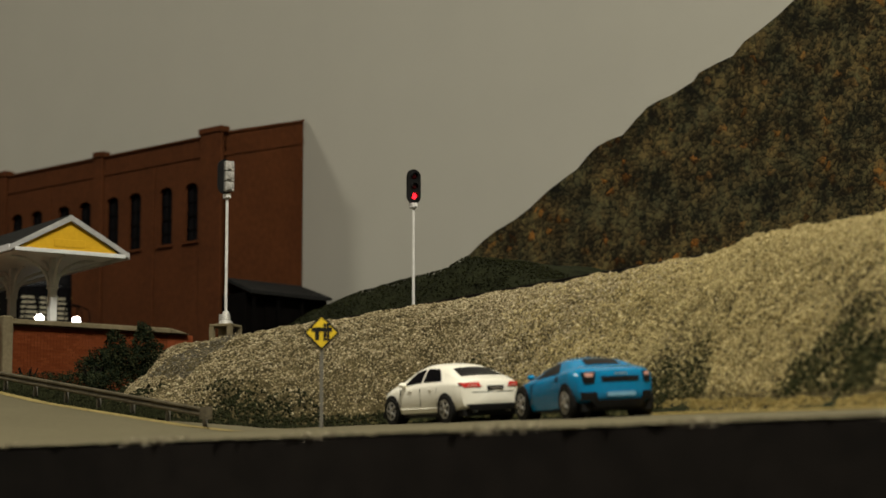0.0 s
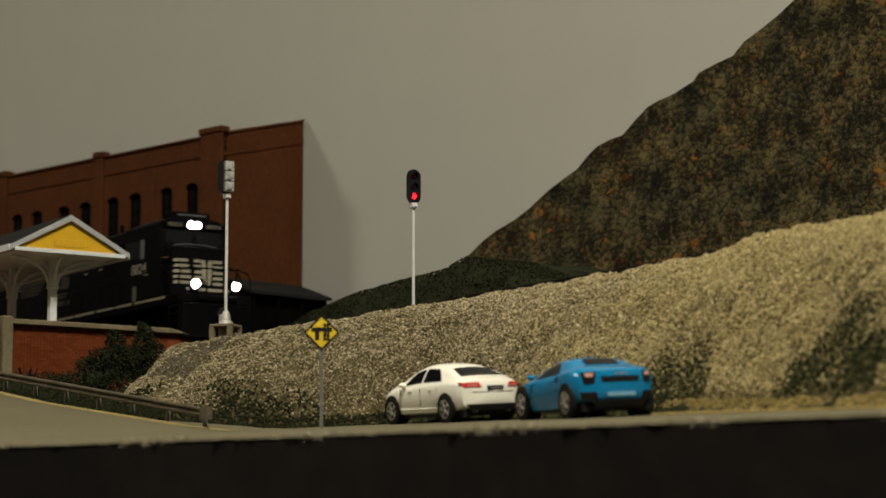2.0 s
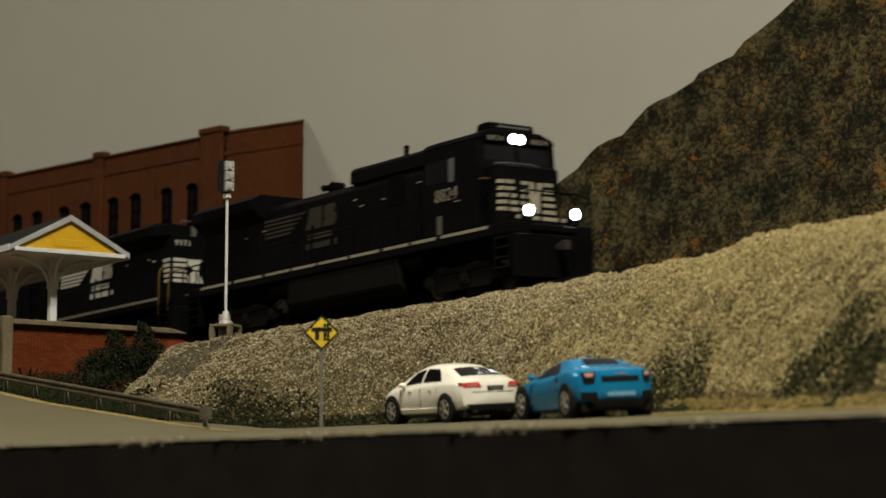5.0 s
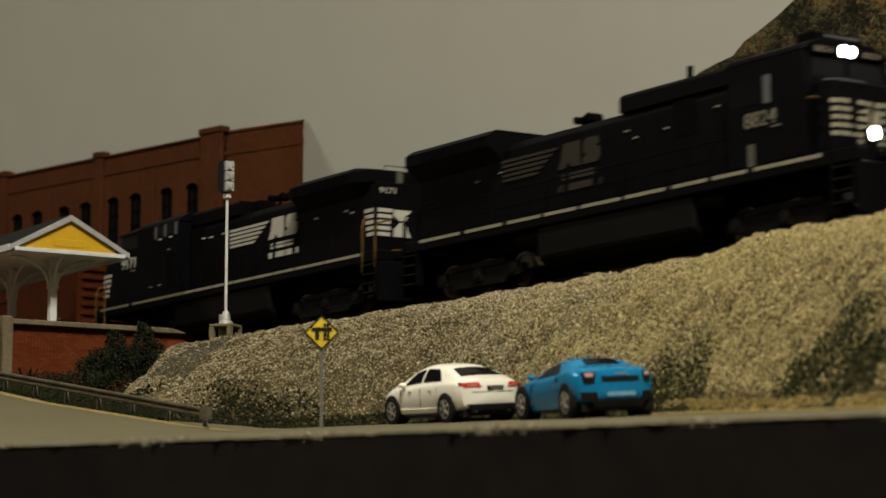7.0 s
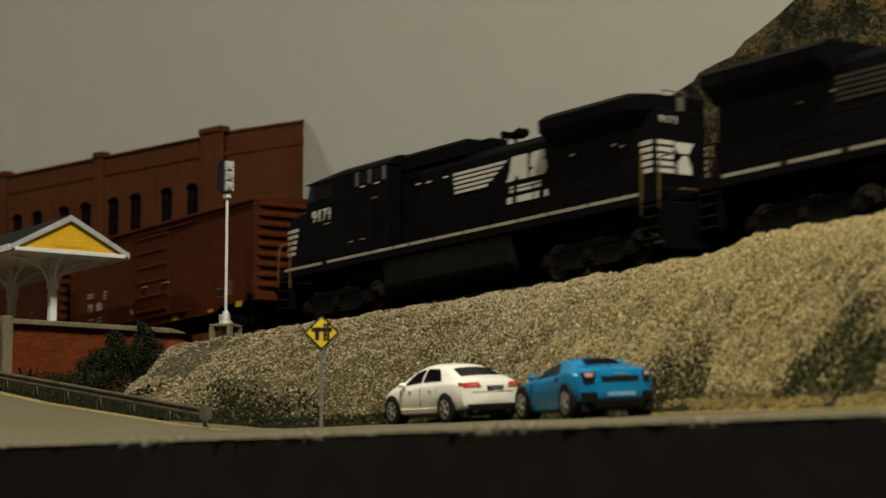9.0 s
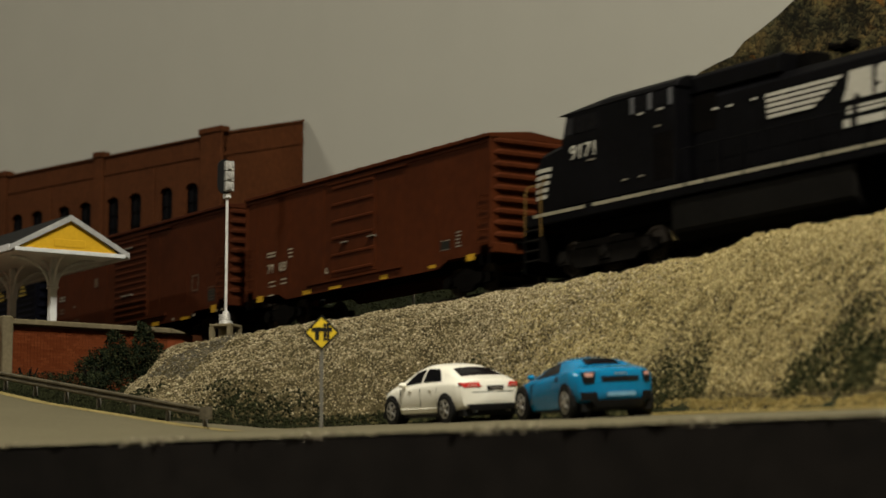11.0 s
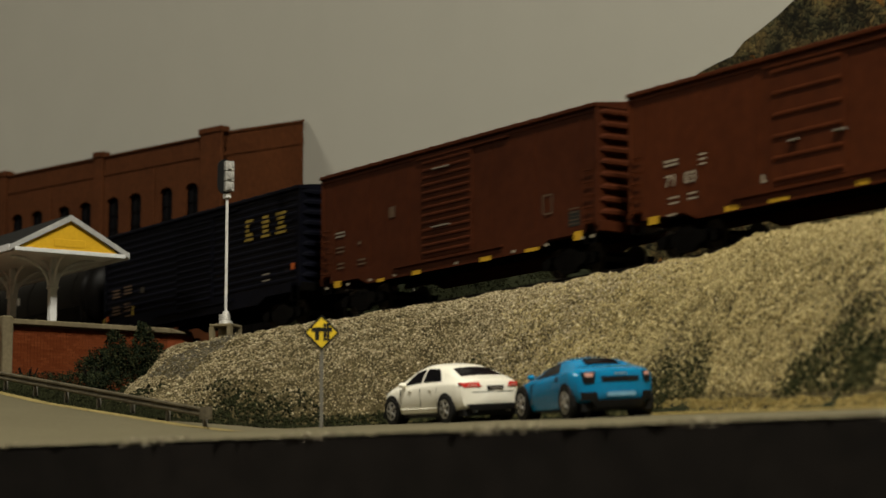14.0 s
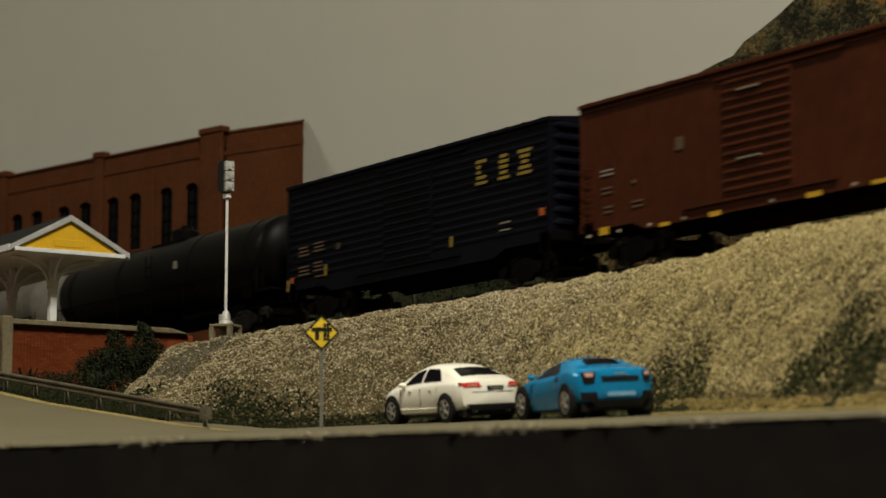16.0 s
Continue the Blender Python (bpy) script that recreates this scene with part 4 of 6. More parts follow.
# ---- cars ----
class Coachwork:
    """A car's skin from curves along its length: sill, half width, shoulder, roof and half width at the roof. Its ends are bowed in plan and in height."""

    def __init__(self, x0, x1, bow, **curves):
        self.x0, self.x1, self.bow, self.curves = x0, x1, bow, curves

    def value(self, key, x):
        xs, vs = zip(*self.curves[key])
        return sum(float(np.interp(min(self.x1, max(self.x0, x + d)), xs, vs)) for d in (-0.12, -0.06, 0.0, 0.06, 0.12)) / 5

    def bent(self, p):
        """Draws a point near either end inwards, the more the further it lies from the middle of the end."""
        x, y, z = p
        rear, nose = max(0.0, 1 - (x - self.x0) / 0.9) ** 1.5, max(0.0, 1 - (self.x1 - x) / 0.9) ** 1.5
        out = (abs(y) / 0.9) ** 2.6
        tall = max(0.0, abs(z - self.bow[1]) - 0.12) / 0.4
        return (x + rear * (self.bow[0] * out + 0.12 * tall ** 2) - nose * (0.5 * out + 0.1 * tall ** 2), y, z)

    def section(self, x):
        zb, w, zs, zr, wr = (self.value(k, x) for k in ("sill", "wide", "shoulder", "roof", "roof_wide"))
        zr = max(zr, zs + 0.02)
        return [(0, zb), (w * 0.80, zb), (w * 0.93, zb + 0.05), (w * 0.985, zb + (zs - zb) * 0.30), (w, zb + (zs - zb) * 0.58), (w * 0.99, zs - 0.10), (w * 0.96, zs - 0.02), (w * 0.91, zs + 0.01),
                (wr + (w * 0.91 - wr) * 0.42, zs + (zr - zs) * 0.56), (wr, zr - (zr - zs) * 0.14 - 0.012), (wr * 0.84, zr - 0.035 * min(1, (zr - zs) * 4)), (wr * 0.45, zr - 0.01 * min(1, (zr - zs) * 4)), (0, zr)]

    def skin(self):
        s = Shape()
        n = int((self.x1 - self.x0) / 0.07)
        rings = []
        for k in range(n + 1):
            x = self.x0 + (self.x1 - self.x0) * k / n
            half = self.section(x)
            rings.append([(x, y, z) for y, z in half] + [(x, -y, z) for y, z in reversed(half[1:-1])])

        def shrunk(ring, k):
            zc = sum(p[2] for p in ring) / len(ring)
            return [(x, y * k, zc + (z - zc) * k) for x, y, z in ring]
        rings = [shrunk(rings[0], k) for k in (0.1, 0.4, 0.7, 0.9)] + rings + [shrunk(rings[-1], k) for k in (0.9, 0.7, 0.4, 0.1)]
        m, n = len(rings[0]), len(rings) - 1
        faces = [(k * m + i, k * m + (i + 1) % m, (k + 1) * m + (i + 1) % m, (k + 1) * m + i) for k in range(n) for i in range(m)]
        return s.add([self.bent(p) for r in rings for p in r], faces + [tuple(range(m)), tuple(range(n * m, (n + 1) * m))])

    def rear_patch(self, corners, proud=0.015, deep=0.06):
        """A plate that follows the bowed tail. corners: (y, z), four of them, going round from the lower edge's start."""
        (ya, za), (yb, zb), (yc, zc), (yd, zd) = corners
        front, back = [], []
        for j in range(4):
            v = j / 3
            for i in range(9):
                u = i / 8
                y = (ya + (yb - ya) * u) * (1 - v) + (yd + (yc - yd) * u) * v
                z = (za + (zb - za) * u) * (1 - v) + (zd + (zc - zd) * u) * v
                x = self.bent((self.x0, y, z))[0]
                front.append((x - proud, y, z))
                back.append((x + deep, y, z))
        grid = [(j * 9 + i, j * 9 + i + 1, j * 9 + 10 + i, j * 9 + 9 + i) for j in range(3) for i in range(8)]
        rim = list(range(9)) + [17, 26, 35] + list(range(34, 26, -1)) + [18, 9]
        return Shape().add(front + back, grid + [tuple(k + 36 for k in q) for q in grid] + [(p, q, q + 36, p + 36) for p, q in zip(rim, rim[1:] + rim[:1])])

    def side_point(self, x, t):
        """From the shoulder (0) to the roof's edge (1)."""
        p = self.section(x)[7:10]
        a, b, u = (p[0], p[1], t * 2) if t < 0.5 else (p[1], p[2], t * 2 - 1)
        return a[0] + (b[0] - a[0]) * u, a[1] + (b[1] - a[1]) * u

    def side_glass(self, lower, upper, sg):
        """lower, upper: (rear x, front x) of the pane's edges."""
        s = Shape()
        pts = []
        for j in range(5):
            t = 0.08 + 0.74 * j / 4
            for i in range(7):
                xa, xb = lower[0] + (upper[0] - lower[0]) * j / 4, lower[1] + (upper[1] - lower[1]) * j / 4
                x = xa + (xb - xa) * i / 6
                y, z = self.side_point(x, t)
                px, py, pz = self.bent((x, y, z))
                pts.append((px, sg * (py + 0.012), pz + 0.004))
        return s.add(pts, [(j * 7 + i, j * 7 + i + 1, j * 7 + 8 + i, j * 7 + 7 + i) for j in range(4) for i in range(6)])

    def top_glass(self, xa, xb, wa, wb):
        s = Shape()
        pts = []
        for j in range(6):
            x = xa + (xb - xa) * j / 5
            sec = self.section(x)[9:]
            ys, zs = [p[0] for p in reversed(sec)], [p[1] for p in reversed(sec)]
            for i in range(9):
                y = (wa + (wb - wa) * j / 5) * (i / 4 - 1)
                pts.append((x, y, float(np.interp(abs(y), ys, zs)) + 0.014))
        return s.add(pts, [(j * 9 + i, j * 9 + i + 1, j * 9 + 10 + i, j * 9 + 9 + i) for j in range(5) for i in range(8)])


def wheel(ob, x, y, r, wide):
    sg = 1 if y > 0 else -1
    w = part("wheel", Shape().lathe([(r * 0.68, -wide / 2), (r * 0.93, -wide / 2), (r, -wide / 2 + 0.03), (r, wide / 2 - 0.03), (r * 0.93, wide / 2), (r * 0.68, wide / 2)], "y", 24), TYRE, ob, "black tyre", smooth=True, m=at(x, y, r))
    rim = Shape()
    rim.lathe([(r * 0.58, sg * (wide / 2 - 0.05)), (r * 0.7, sg * (wide / 2 - 0.02)), (r * 0.7, sg * (wide / 2 + 0.005)), (r * 0.6, sg * (wide / 2 + 0.002)), (r * 0.58, sg * (wide / 2 - 0.05))], "y", 24)
    for k in range(5):
        a = k * 2 * math.pi / 5
        rim.tube((0.04 * math.cos(a), sg * (wide / 2 - 0.01), 0.04 * math.sin(a)), (r * 0.62 * math.cos(a), sg * (wide / 2 - 0.015), r * 0.62 * math.sin(a)), 0.045, 6, 0.03)
    rim.tube((0, sg * (wide / 2 - 0.06), 0), (0, sg * (wide / 2 + 0.005), 0), 0.08, 10)
    part("rim", rim, RIM, w, "bright silver spoked rim")
    part("brake", Shape().tube((0, sg * (wide / 2 - 0.1), 0), (0, sg * (wide / 2 - 0.07), 0), r * 0.66, 20), CARBLACK, w)


def car(m, name, label, coach, wide, axle, r, side_panes, rear, front, paint, deck):
    """Local x runs forward from the middle between the axles."""
    ob = thing(name, label, "car", m, "parked cars")
    part("body", coach.skin(), paint, ob, smooth=True)
    for sg in (-1, 1):
        for pane, lower, upper in side_panes:
            part(pane, coach.side_glass(lower, upper, sg), GLASSDARK, ob, "dark tinted glass", smooth=True)
    part("rear_window", coach.top_glass(*rear), GLASSDARK, ob, "dark sloping glass", smooth=True)
    part("windscreen", coach.top_glass(*front), GLASSDARK, ob, "dark sloping glass", smooth=True)
    for x in (-axle / 2, axle / 2):
        for sg in (-1, 1):
            part("wheel_arch", Shape().tube((x, sg * (wide / 2 - 0.34), r + 0.02), (x, sg * (wide / 2 + 0.02), r + 0.02), r + 0.05, 28), CARBLACK, ob)
            wheel(ob, x, sg * (wide / 2 - 0.07), r, 0.21)
    part("underbody", Shape().box(coach.x0 + 0.3, coach.x1 - 0.3, -wide / 2 + 0.14, wide / 2 - 0.14, 0.14, 0.3), CARBLACK, ob)
    deck(ob)
    return ob


def sedan_deck(ob):
    part("rear_bumper_insert", SEDAN.rear_patch([(-0.62, 0.26), (0.62, 0.26), (0.76, 0.42), (-0.76, 0.42)], 0.012, 0.3), CARBLACK, ob, "black lower bumper")
    for sg in (-1, 1):
        lamp_ob = part("tail_lamp", SEDAN.rear_patch([(sg * 0.40, 0.84), (sg * 0.80, 0.83), (sg * 0.88, 0.95), (sg * 0.46, 0.95)], 0.012, 0.1), TAILRED, ob, "red wrap-around tail lamp")
        part("lamp_strip", SEDAN.rear_patch([(sg * 0.50, 0.87), (sg * 0.72, 0.865), (sg * 0.74, 0.89), (sg * 0.50, 0.895)], 0.018, 0.02), TAILPALE, lamp_ob, "paler lamp strip")
        part("mirror", Shape().box(0.62, 0.82, sg * 0.86, sg * 1.06, 0.90, 1.03), CARWHITE, ob, bevel=0.05)
        part("exhaust", Shape().tube((-2.2, sg * 0.5, 0.27), (-2.0, sg * 0.5, 0.27), 0.045, 10), RIM, ob)
        for x in (-0.62, 0.42):
            part("door_handle", Shape().box(x - 0.1, x + 0.08, sg * 0.915, sg * 0.94, 0.80, 0.83), CARWHITE, ob, bevel=0.008)
        for x in (-0.95, -0.1, 0.92):
            part("door_seam", Shape().box(x - 0.008, x + 0.008, sg * 0.90, sg * 0.9285, 0.42, 0.86), SEAM, ob)
        part("sill_line", Shape().box(-0.9, 1.0, sg * 0.88, sg * 0.925, 0.34, 0.37), CARWHITE, ob, bevel=0.01)
    part("number_plate", SEDAN.rear_patch([(-0.24, 0.76), (0.24, 0.76), (0.24, 0.86), (-0.24, 0.86)], 0.012, 0.03), CARBLACK, ob, "dark plate with a pale bar")
    part("plate_bar", SEDAN.rear_patch([(-0.17, 0.79), (0.17, 0.79), (0.17, 0.82), (-0.17, 0.82)], 0.016, 0.02), MUTED, ob)
    part("boot_seam", SEDAN.rear_patch([(-0.62, 0.705), (0.62, 0.705), (0.62, 0.72), (-0.62, 0.72)], 0.004, 0.02), SEAM, ob)


def coupe_deck(ob):
    part("diffuser", COUPE.rear_patch([(-0.55, 0.20), (0.55, 0.20), (0.66, 0.37), (-0.66, 0.37)], 0.012, 0.3), CARBLACK, ob, "black rear diffuser")
    part("rear_grille", COUPE.rear_patch([(-0.44, 0.75), (0.44, 0.75), (0.46, 0.86), (-0.46, 0.86)], 0.010, 0.05), CARBLACK, ob, "black rear grille")
    part("number_plate", COUPE.rear_patch([(-0.34, 0.44), (0.34, 0.44), (0.34, 0.53), (-0.34, 0.53)], 0.014, 0.05), PLATE, ob, "pale blurred plate")
    for sg in (-1, 1):
        lamp_ob = part("tail_lamp", COUPE.rear_patch([(sg * 0.60, 0.72), (sg * 0.80, 0.72), (sg * 0.84, 0.96), (sg * 0.56, 0.96)], 0.012, 0.06), CARBLACK, ob, "dark tail lamp cluster")
        part("lamp_glass", COUPE.rear_patch([(sg * 0.63, 0.86), (sg * 0.76, 0.86), (sg * 0.78, 0.94), (sg * 0.61, 0.94)], 0.02, 0.03), TAILPALE, lamp_ob, "pinkish pale lamp glass")
        part("rear_vent", COUPE.rear_patch([(sg * 0.52, 0.36), (sg * 0.84, 0.36), (sg * 0.86, 0.54), (sg * 0.56, 0.54)], 0.012, 0.08), CARBLACK, ob, "black rear vent")
        part("mirror", Shape().box(0.55, 0.72, sg * 0.9, sg * 1.08, 0.86, 0.97), CARBLUE, ob, bevel=0.05)
        part("side_intake", Shape().prism([(-0.80, 0.78), (-0.62, 0.80), (-0.70, 0.90), (-0.80, 0.90)], "y", sg * 0.90, sg * 0.945), CARBLACK, ob)
        part("door_seam", Shape().box(0.78, 0.795, sg * 0.90, sg * 0.944, 0.32, 0.74), SEAM, ob)
    part("badge", COUPE.rear_patch([(-0.15, 0.90), (0.15, 0.90), (0.15, 0.925), (-0.15, 0.925)], 0.01, 0.02), RIM, ob, "small chrome badge bar")


def on_road(x, y, heading):
    """A pose that stands on the sloping road."""
    e = 0.5
    h = lambda a, b: float(road_height(np.float64(a), np.float64(b)))
    nz = Vector((-(h(x + e, y) - h(x - e, y)) / (2 * e), -(h(x, y + e) - h(x, y - e)) / (2 * e), 1)).normalized()
    fx = Vector((math.cos(radians(heading)), math.sin(radians(heading)), 0))
    fx = (fx - nz * fx.dot(nz)).normalized()
    sy = nz.cross(fx)
    return Matrix.Translation((x * K, y * K, (h(x, y) + 0.005) * K)) @ Matrix((fx, sy, nz)).transposed().to_4x4()


SEDAN_AT, COUPE_AT = (-53.75, -7.0, 178), (-47.75, -7.0, 169)
SEDAN = Coachwork(-2.36, 2.40, (0.34, 0.66),
                  sill=[(-2.3, 0.34), (-2.1, 0.30), (-1.5, 0.23), (1.6, 0.20), (2.1, 0.22), (2.38, 0.30)],
                  wide=[(-2.36, 0.84), (-2.1, 0.90), (-1.4, 0.935), (0, 0.925), (1.4, 0.93), (1.9, 0.88), (2.2, 0.78), (2.40, 0.60)],
                  shoulder=[(-2.36, 0.90), (-2.1, 0.97), (-1.5, 0.985), (0, 0.95), (1.0, 0.90), (1.6, 0.83), (2.0, 0.74), (2.3, 0.60), (2.40, 0.52)],
                  roof=[(-2.36, 1.00), (-2.15, 1.055), (-1.9, 1.09), (-1.65, 1.15), (-1.2, 1.33), (-0.8, 1.435), (-0.3, 1.475), (0.1, 1.45), (0.5, 1.35), (0.85, 1.18), (1.2, 1.01), (1.6, 0.93), (2.0, 0.84), (2.25, 0.72), (2.40, 0.57)],
                  roof_wide=[(-2.36, 0.66), (-1.9, 0.74), (-1.5, 0.70), (-1.0, 0.61), (-0.4, 0.58), (0.1, 0.58), (0.75, 0.66), (1.2, 0.74), (1.8, 0.70), (2.40, 0.42)])
COUPE = Coachwork(-2.16, 2.18, (0.36, 0.64),
                  sill=[(-2.16, 0.36), (-1.9, 0.32), (-1.3, 0.18), (1.5, 0.13), (2.16, 0.2)],
                  wide=[(-2.16, 0.90), (-1.9, 0.955), (-1.5, 0.985), (-1.0, 0.965), (-0.3, 0.925), (0.6, 0.93), (1.3, 0.965), (1.8, 0.90), (2.18, 0.62)],
                  shoulder=[(-2.16, 0.93), (-1.9, 0.975), (-1.3, 0.985), (-0.7, 0.93), (0.0, 0.87), (0.6, 0.83), (1.2, 0.80), (1.7, 0.66), (2.18, 0.40)],
                  roof=[(-2.16, 0.98), (-1.95, 1.04), (-1.6, 1.08), (-1.3, 1.11), (-0.85, 1.26), (-0.4, 1.30), (0.0, 1.27), (0.45, 1.13), (0.95, 0.94), (1.4, 0.83), (1.9, 0.64), (2.18, 0.44)],
                  roof_wide=[(-2.16, 0.74), (-1.6, 0.76), (-1.0, 0.66), (-0.3, 0.56), (0.1, 0.57), (0.7, 0.68), (1.3, 0.76), (2.18, 0.46)])
car(on_road(*SEDAN_AT) @ Matrix.Diagonal((1.0, 1.0, 1.05, 1.0)), "sedan", "cream-white four-door sedan parked beside the road", SEDAN, 1.85, 2.75, 0.33,
    (("front_side_window", (-0.04, 0.86), (-0.06, 0.36)), ("rear_side_window", (-1.10, -0.13), (-0.72, -0.15))), (-1.72, -1.16, 0.62, 0.52), (1.05, 0.42, 0.66, 0.56), CARWHITE, sedan_deck)
car(on_road(*COUPE_AT) @ Matrix.Diagonal((1.0, 1.08, 1.12, 1.0)), "sports_car", "bright blue low sports car parked beside the road", COUPE, 1.94, 2.56, 0.34,
    (("side_window", (-0.68, 0.70), (-0.30, 0.20)),), (-1.28, -0.82, 0.44, 0.36), (1.0, 0.36, 0.66, 0.54), CARBLUE, coupe_deck)


# ---- the train ----
WHEELS = []


def truck(ob, x, axles, r, spacing, side_y, big):
    """A truck: its frame, and wheelsets that turn."""
    f = Shape()
    half = spacing * (axles - 1) / 2
    for sg in (-1, 1):
        y0, y1 = sg * (side_y - 0.16), sg * side_y
        f.prism([(-half - 0.45, r + 0.12), (-half - 0.45, r - 0.16), (-half - 0.2, r - 0.2), (-half + 0.3, r - 0.18), (-half + 0.55, r - 0.38), (half - 0.55, r - 0.38), (half - 0.3, r - 0.18), (half + 0.2, r - 0.2),
                 (half + 0.45, r - 0.16), (half + 0.45, r + 0.12), (half - 0.4, r + 0.2), (half - 0.7, r + 0.38), (-half + 0.7, r + 0.38), (-half + 0.4, r + 0.2)], "y", y0, y1)
        for k in range(axles):
            xx = -half + spacing * k
            f.tube((xx, sg * side_y, r), (xx, sg * (side_y + 0.1), r), 0.17, 10)
            if big:
                f.box(xx - 0.24, xx + 0.24, sg * (side_y - 0.02), sg * (side_y + 0.06), r - 0.24, r + 0.2)
        if big:
            f.box(-half + 0.5, half - 0.5, sg * side_y, sg * (side_y + 0.05), r + 0.18, r + 0.34)
        else:
            for k in (-0.22, 0, 0.22):
                f.tube((k, sg * (side_y - 0.06), r - 0.3), (k, sg * (side_y - 0.06), r + 0.2), 0.09, 8)
    f.box(-0.3, 0.3, -side_y + 0.1, side_y - 0.1, r - 0.1, r + 0.3)
    t = part("truck", f, TRUCKGREY, ob, "dull black truck frame", bevel=0.015, m=at(x, 0, -0.3))
    for k in range(axles):
        w = Shape()
        for sg in (-1, 1):
            w.lathe([(0.08, sg * 0.66), (r + 0.03, sg * 0.67), (r + 0.03, sg * 0.70), (r, sg * 0.71), (r, sg * 0.80), (r * 0.82, sg * 0.80), (r * 0.75, sg * 0.76), (0.12, sg * 0.77), (0.08, sg * 0.82)], "y", 20)
        w.tube((0, -0.9, 0), (0, 0.9, 0), 0.08, 8)
        ws = part("wheelset", w, STEELDARK, t, "dark steel wheels", m=at(-half + spacing * k, 0, r))
        WHEELS.append((ws, -half + spacing * k, r))
    return t


TRUCKGREY = mat("grimy_truck_frame", (0.0085, 0.0074, 0.0064), 0.8, spec=0.04, vary=0.4, scale=2, bump=0.2)
STEELDARK = mat("dark_wheel_steel", (0.06, 0.05, 0.042), 0.5, metal=0.6, vary=0.3)


def coupler(ob, x, sg):
    s = Shape()
    s.box(min(x, x + sg * 0.55), max(x, x + sg * 0.55), -0.1, 0.1, 0.72, 0.92)
    s.prism([(x + sg * 0.5, -0.14), (x + sg * 0.85, -0.16), (x + sg * 0.85, 0.02), (x + sg * 0.7, 0.16), (x + sg * 0.5, 0.16)], "z", 0.68, 0.98)
    part("coupler", s, STEELDARK, ob, "dark steel coupler", bevel=0.02)


def hood_shape(x0, x1, w, z0, z1, chamfer=0.25):
    return Shape().prism([(-w, z0), (w, z0), (w, z1 - chamfer), (w - chamfer, z1), (-w + chamfer, z1), (-w, z1 - chamfer)], "x", x0, x1)


def handrail(ob, pts, r, material, posts=()):
    s = Shape().path(pts, r, 6)
    for a, b in posts:
        s.tube(a, b, r, 6)
    part("handrail", s, material, ob)


def cab_windscreen(c, x0, x1, z0, z1, outer):
    """Two raked panes, from (x0, z0) below to (x1, z1) above."""
    for sg in (-1, 1):
        s = Shape()
        s.add([(x0 + 0.012, sg * 0.12, z0), (x0 + 0.012, sg * outer, z0), (x1 + 0.012, sg * outer * 0.96, z1), (x1 + 0.012, sg * 0.12, z1),
               (x0 - 0.04, sg * 0.12, z0), (x0 - 0.04, sg * outer, z0), (x1 - 0.04, sg * outer * 0.96, z1), (x1 - 0.04, sg * 0.12, z1)],
              [(0, 1, 2, 3), (4, 5, 6, 7), (0, 1, 5, 4), (1, 2, 6, 5), (2, 3, 7, 6), (3, 0, 4, 7)])
        part("windscreen", s, GLASSDARK, c, "dark windscreen pane")


def front_end(ob, x, lit):
    """Ditch lamps on the front walkway."""
    for y in (-0.85, 0.85):
        d = part("ditch_lamp", Shape().box(x - 0.33, x - 0.08, y - 0.15, y + 0.15, 1.58, 2.1), DARK, ob, bevel=0.02)
        part("ditch_lens", Shape().lathe([(0, x), (0.10, x - 0.02), (0.17, x - 0.08)], "x", 14, (0, y, 1.93)), HEADLIGHT if lit else SILVER, d, "lit white lamp" if lit else "unlit lamp")


def headlamps(c, x, z, lit):
    hl = part("headlamp_box", Shape().box(x - 0.4, x - 0.04, -0.34, 0.34, z - 0.16, z + 0.16), DARK, c, bevel=0.03)
    for y in (-0.14, 0.14):
        part("headlamp", Shape().lathe([(0, x + 0.03), (0.09, x + 0.01), (0.15, x - 0.04)], "x", 14, (0, y, z)), HEADLIGHT if lit else SILVER, hl, "lit white headlamp" if lit else "unlit headlamp")


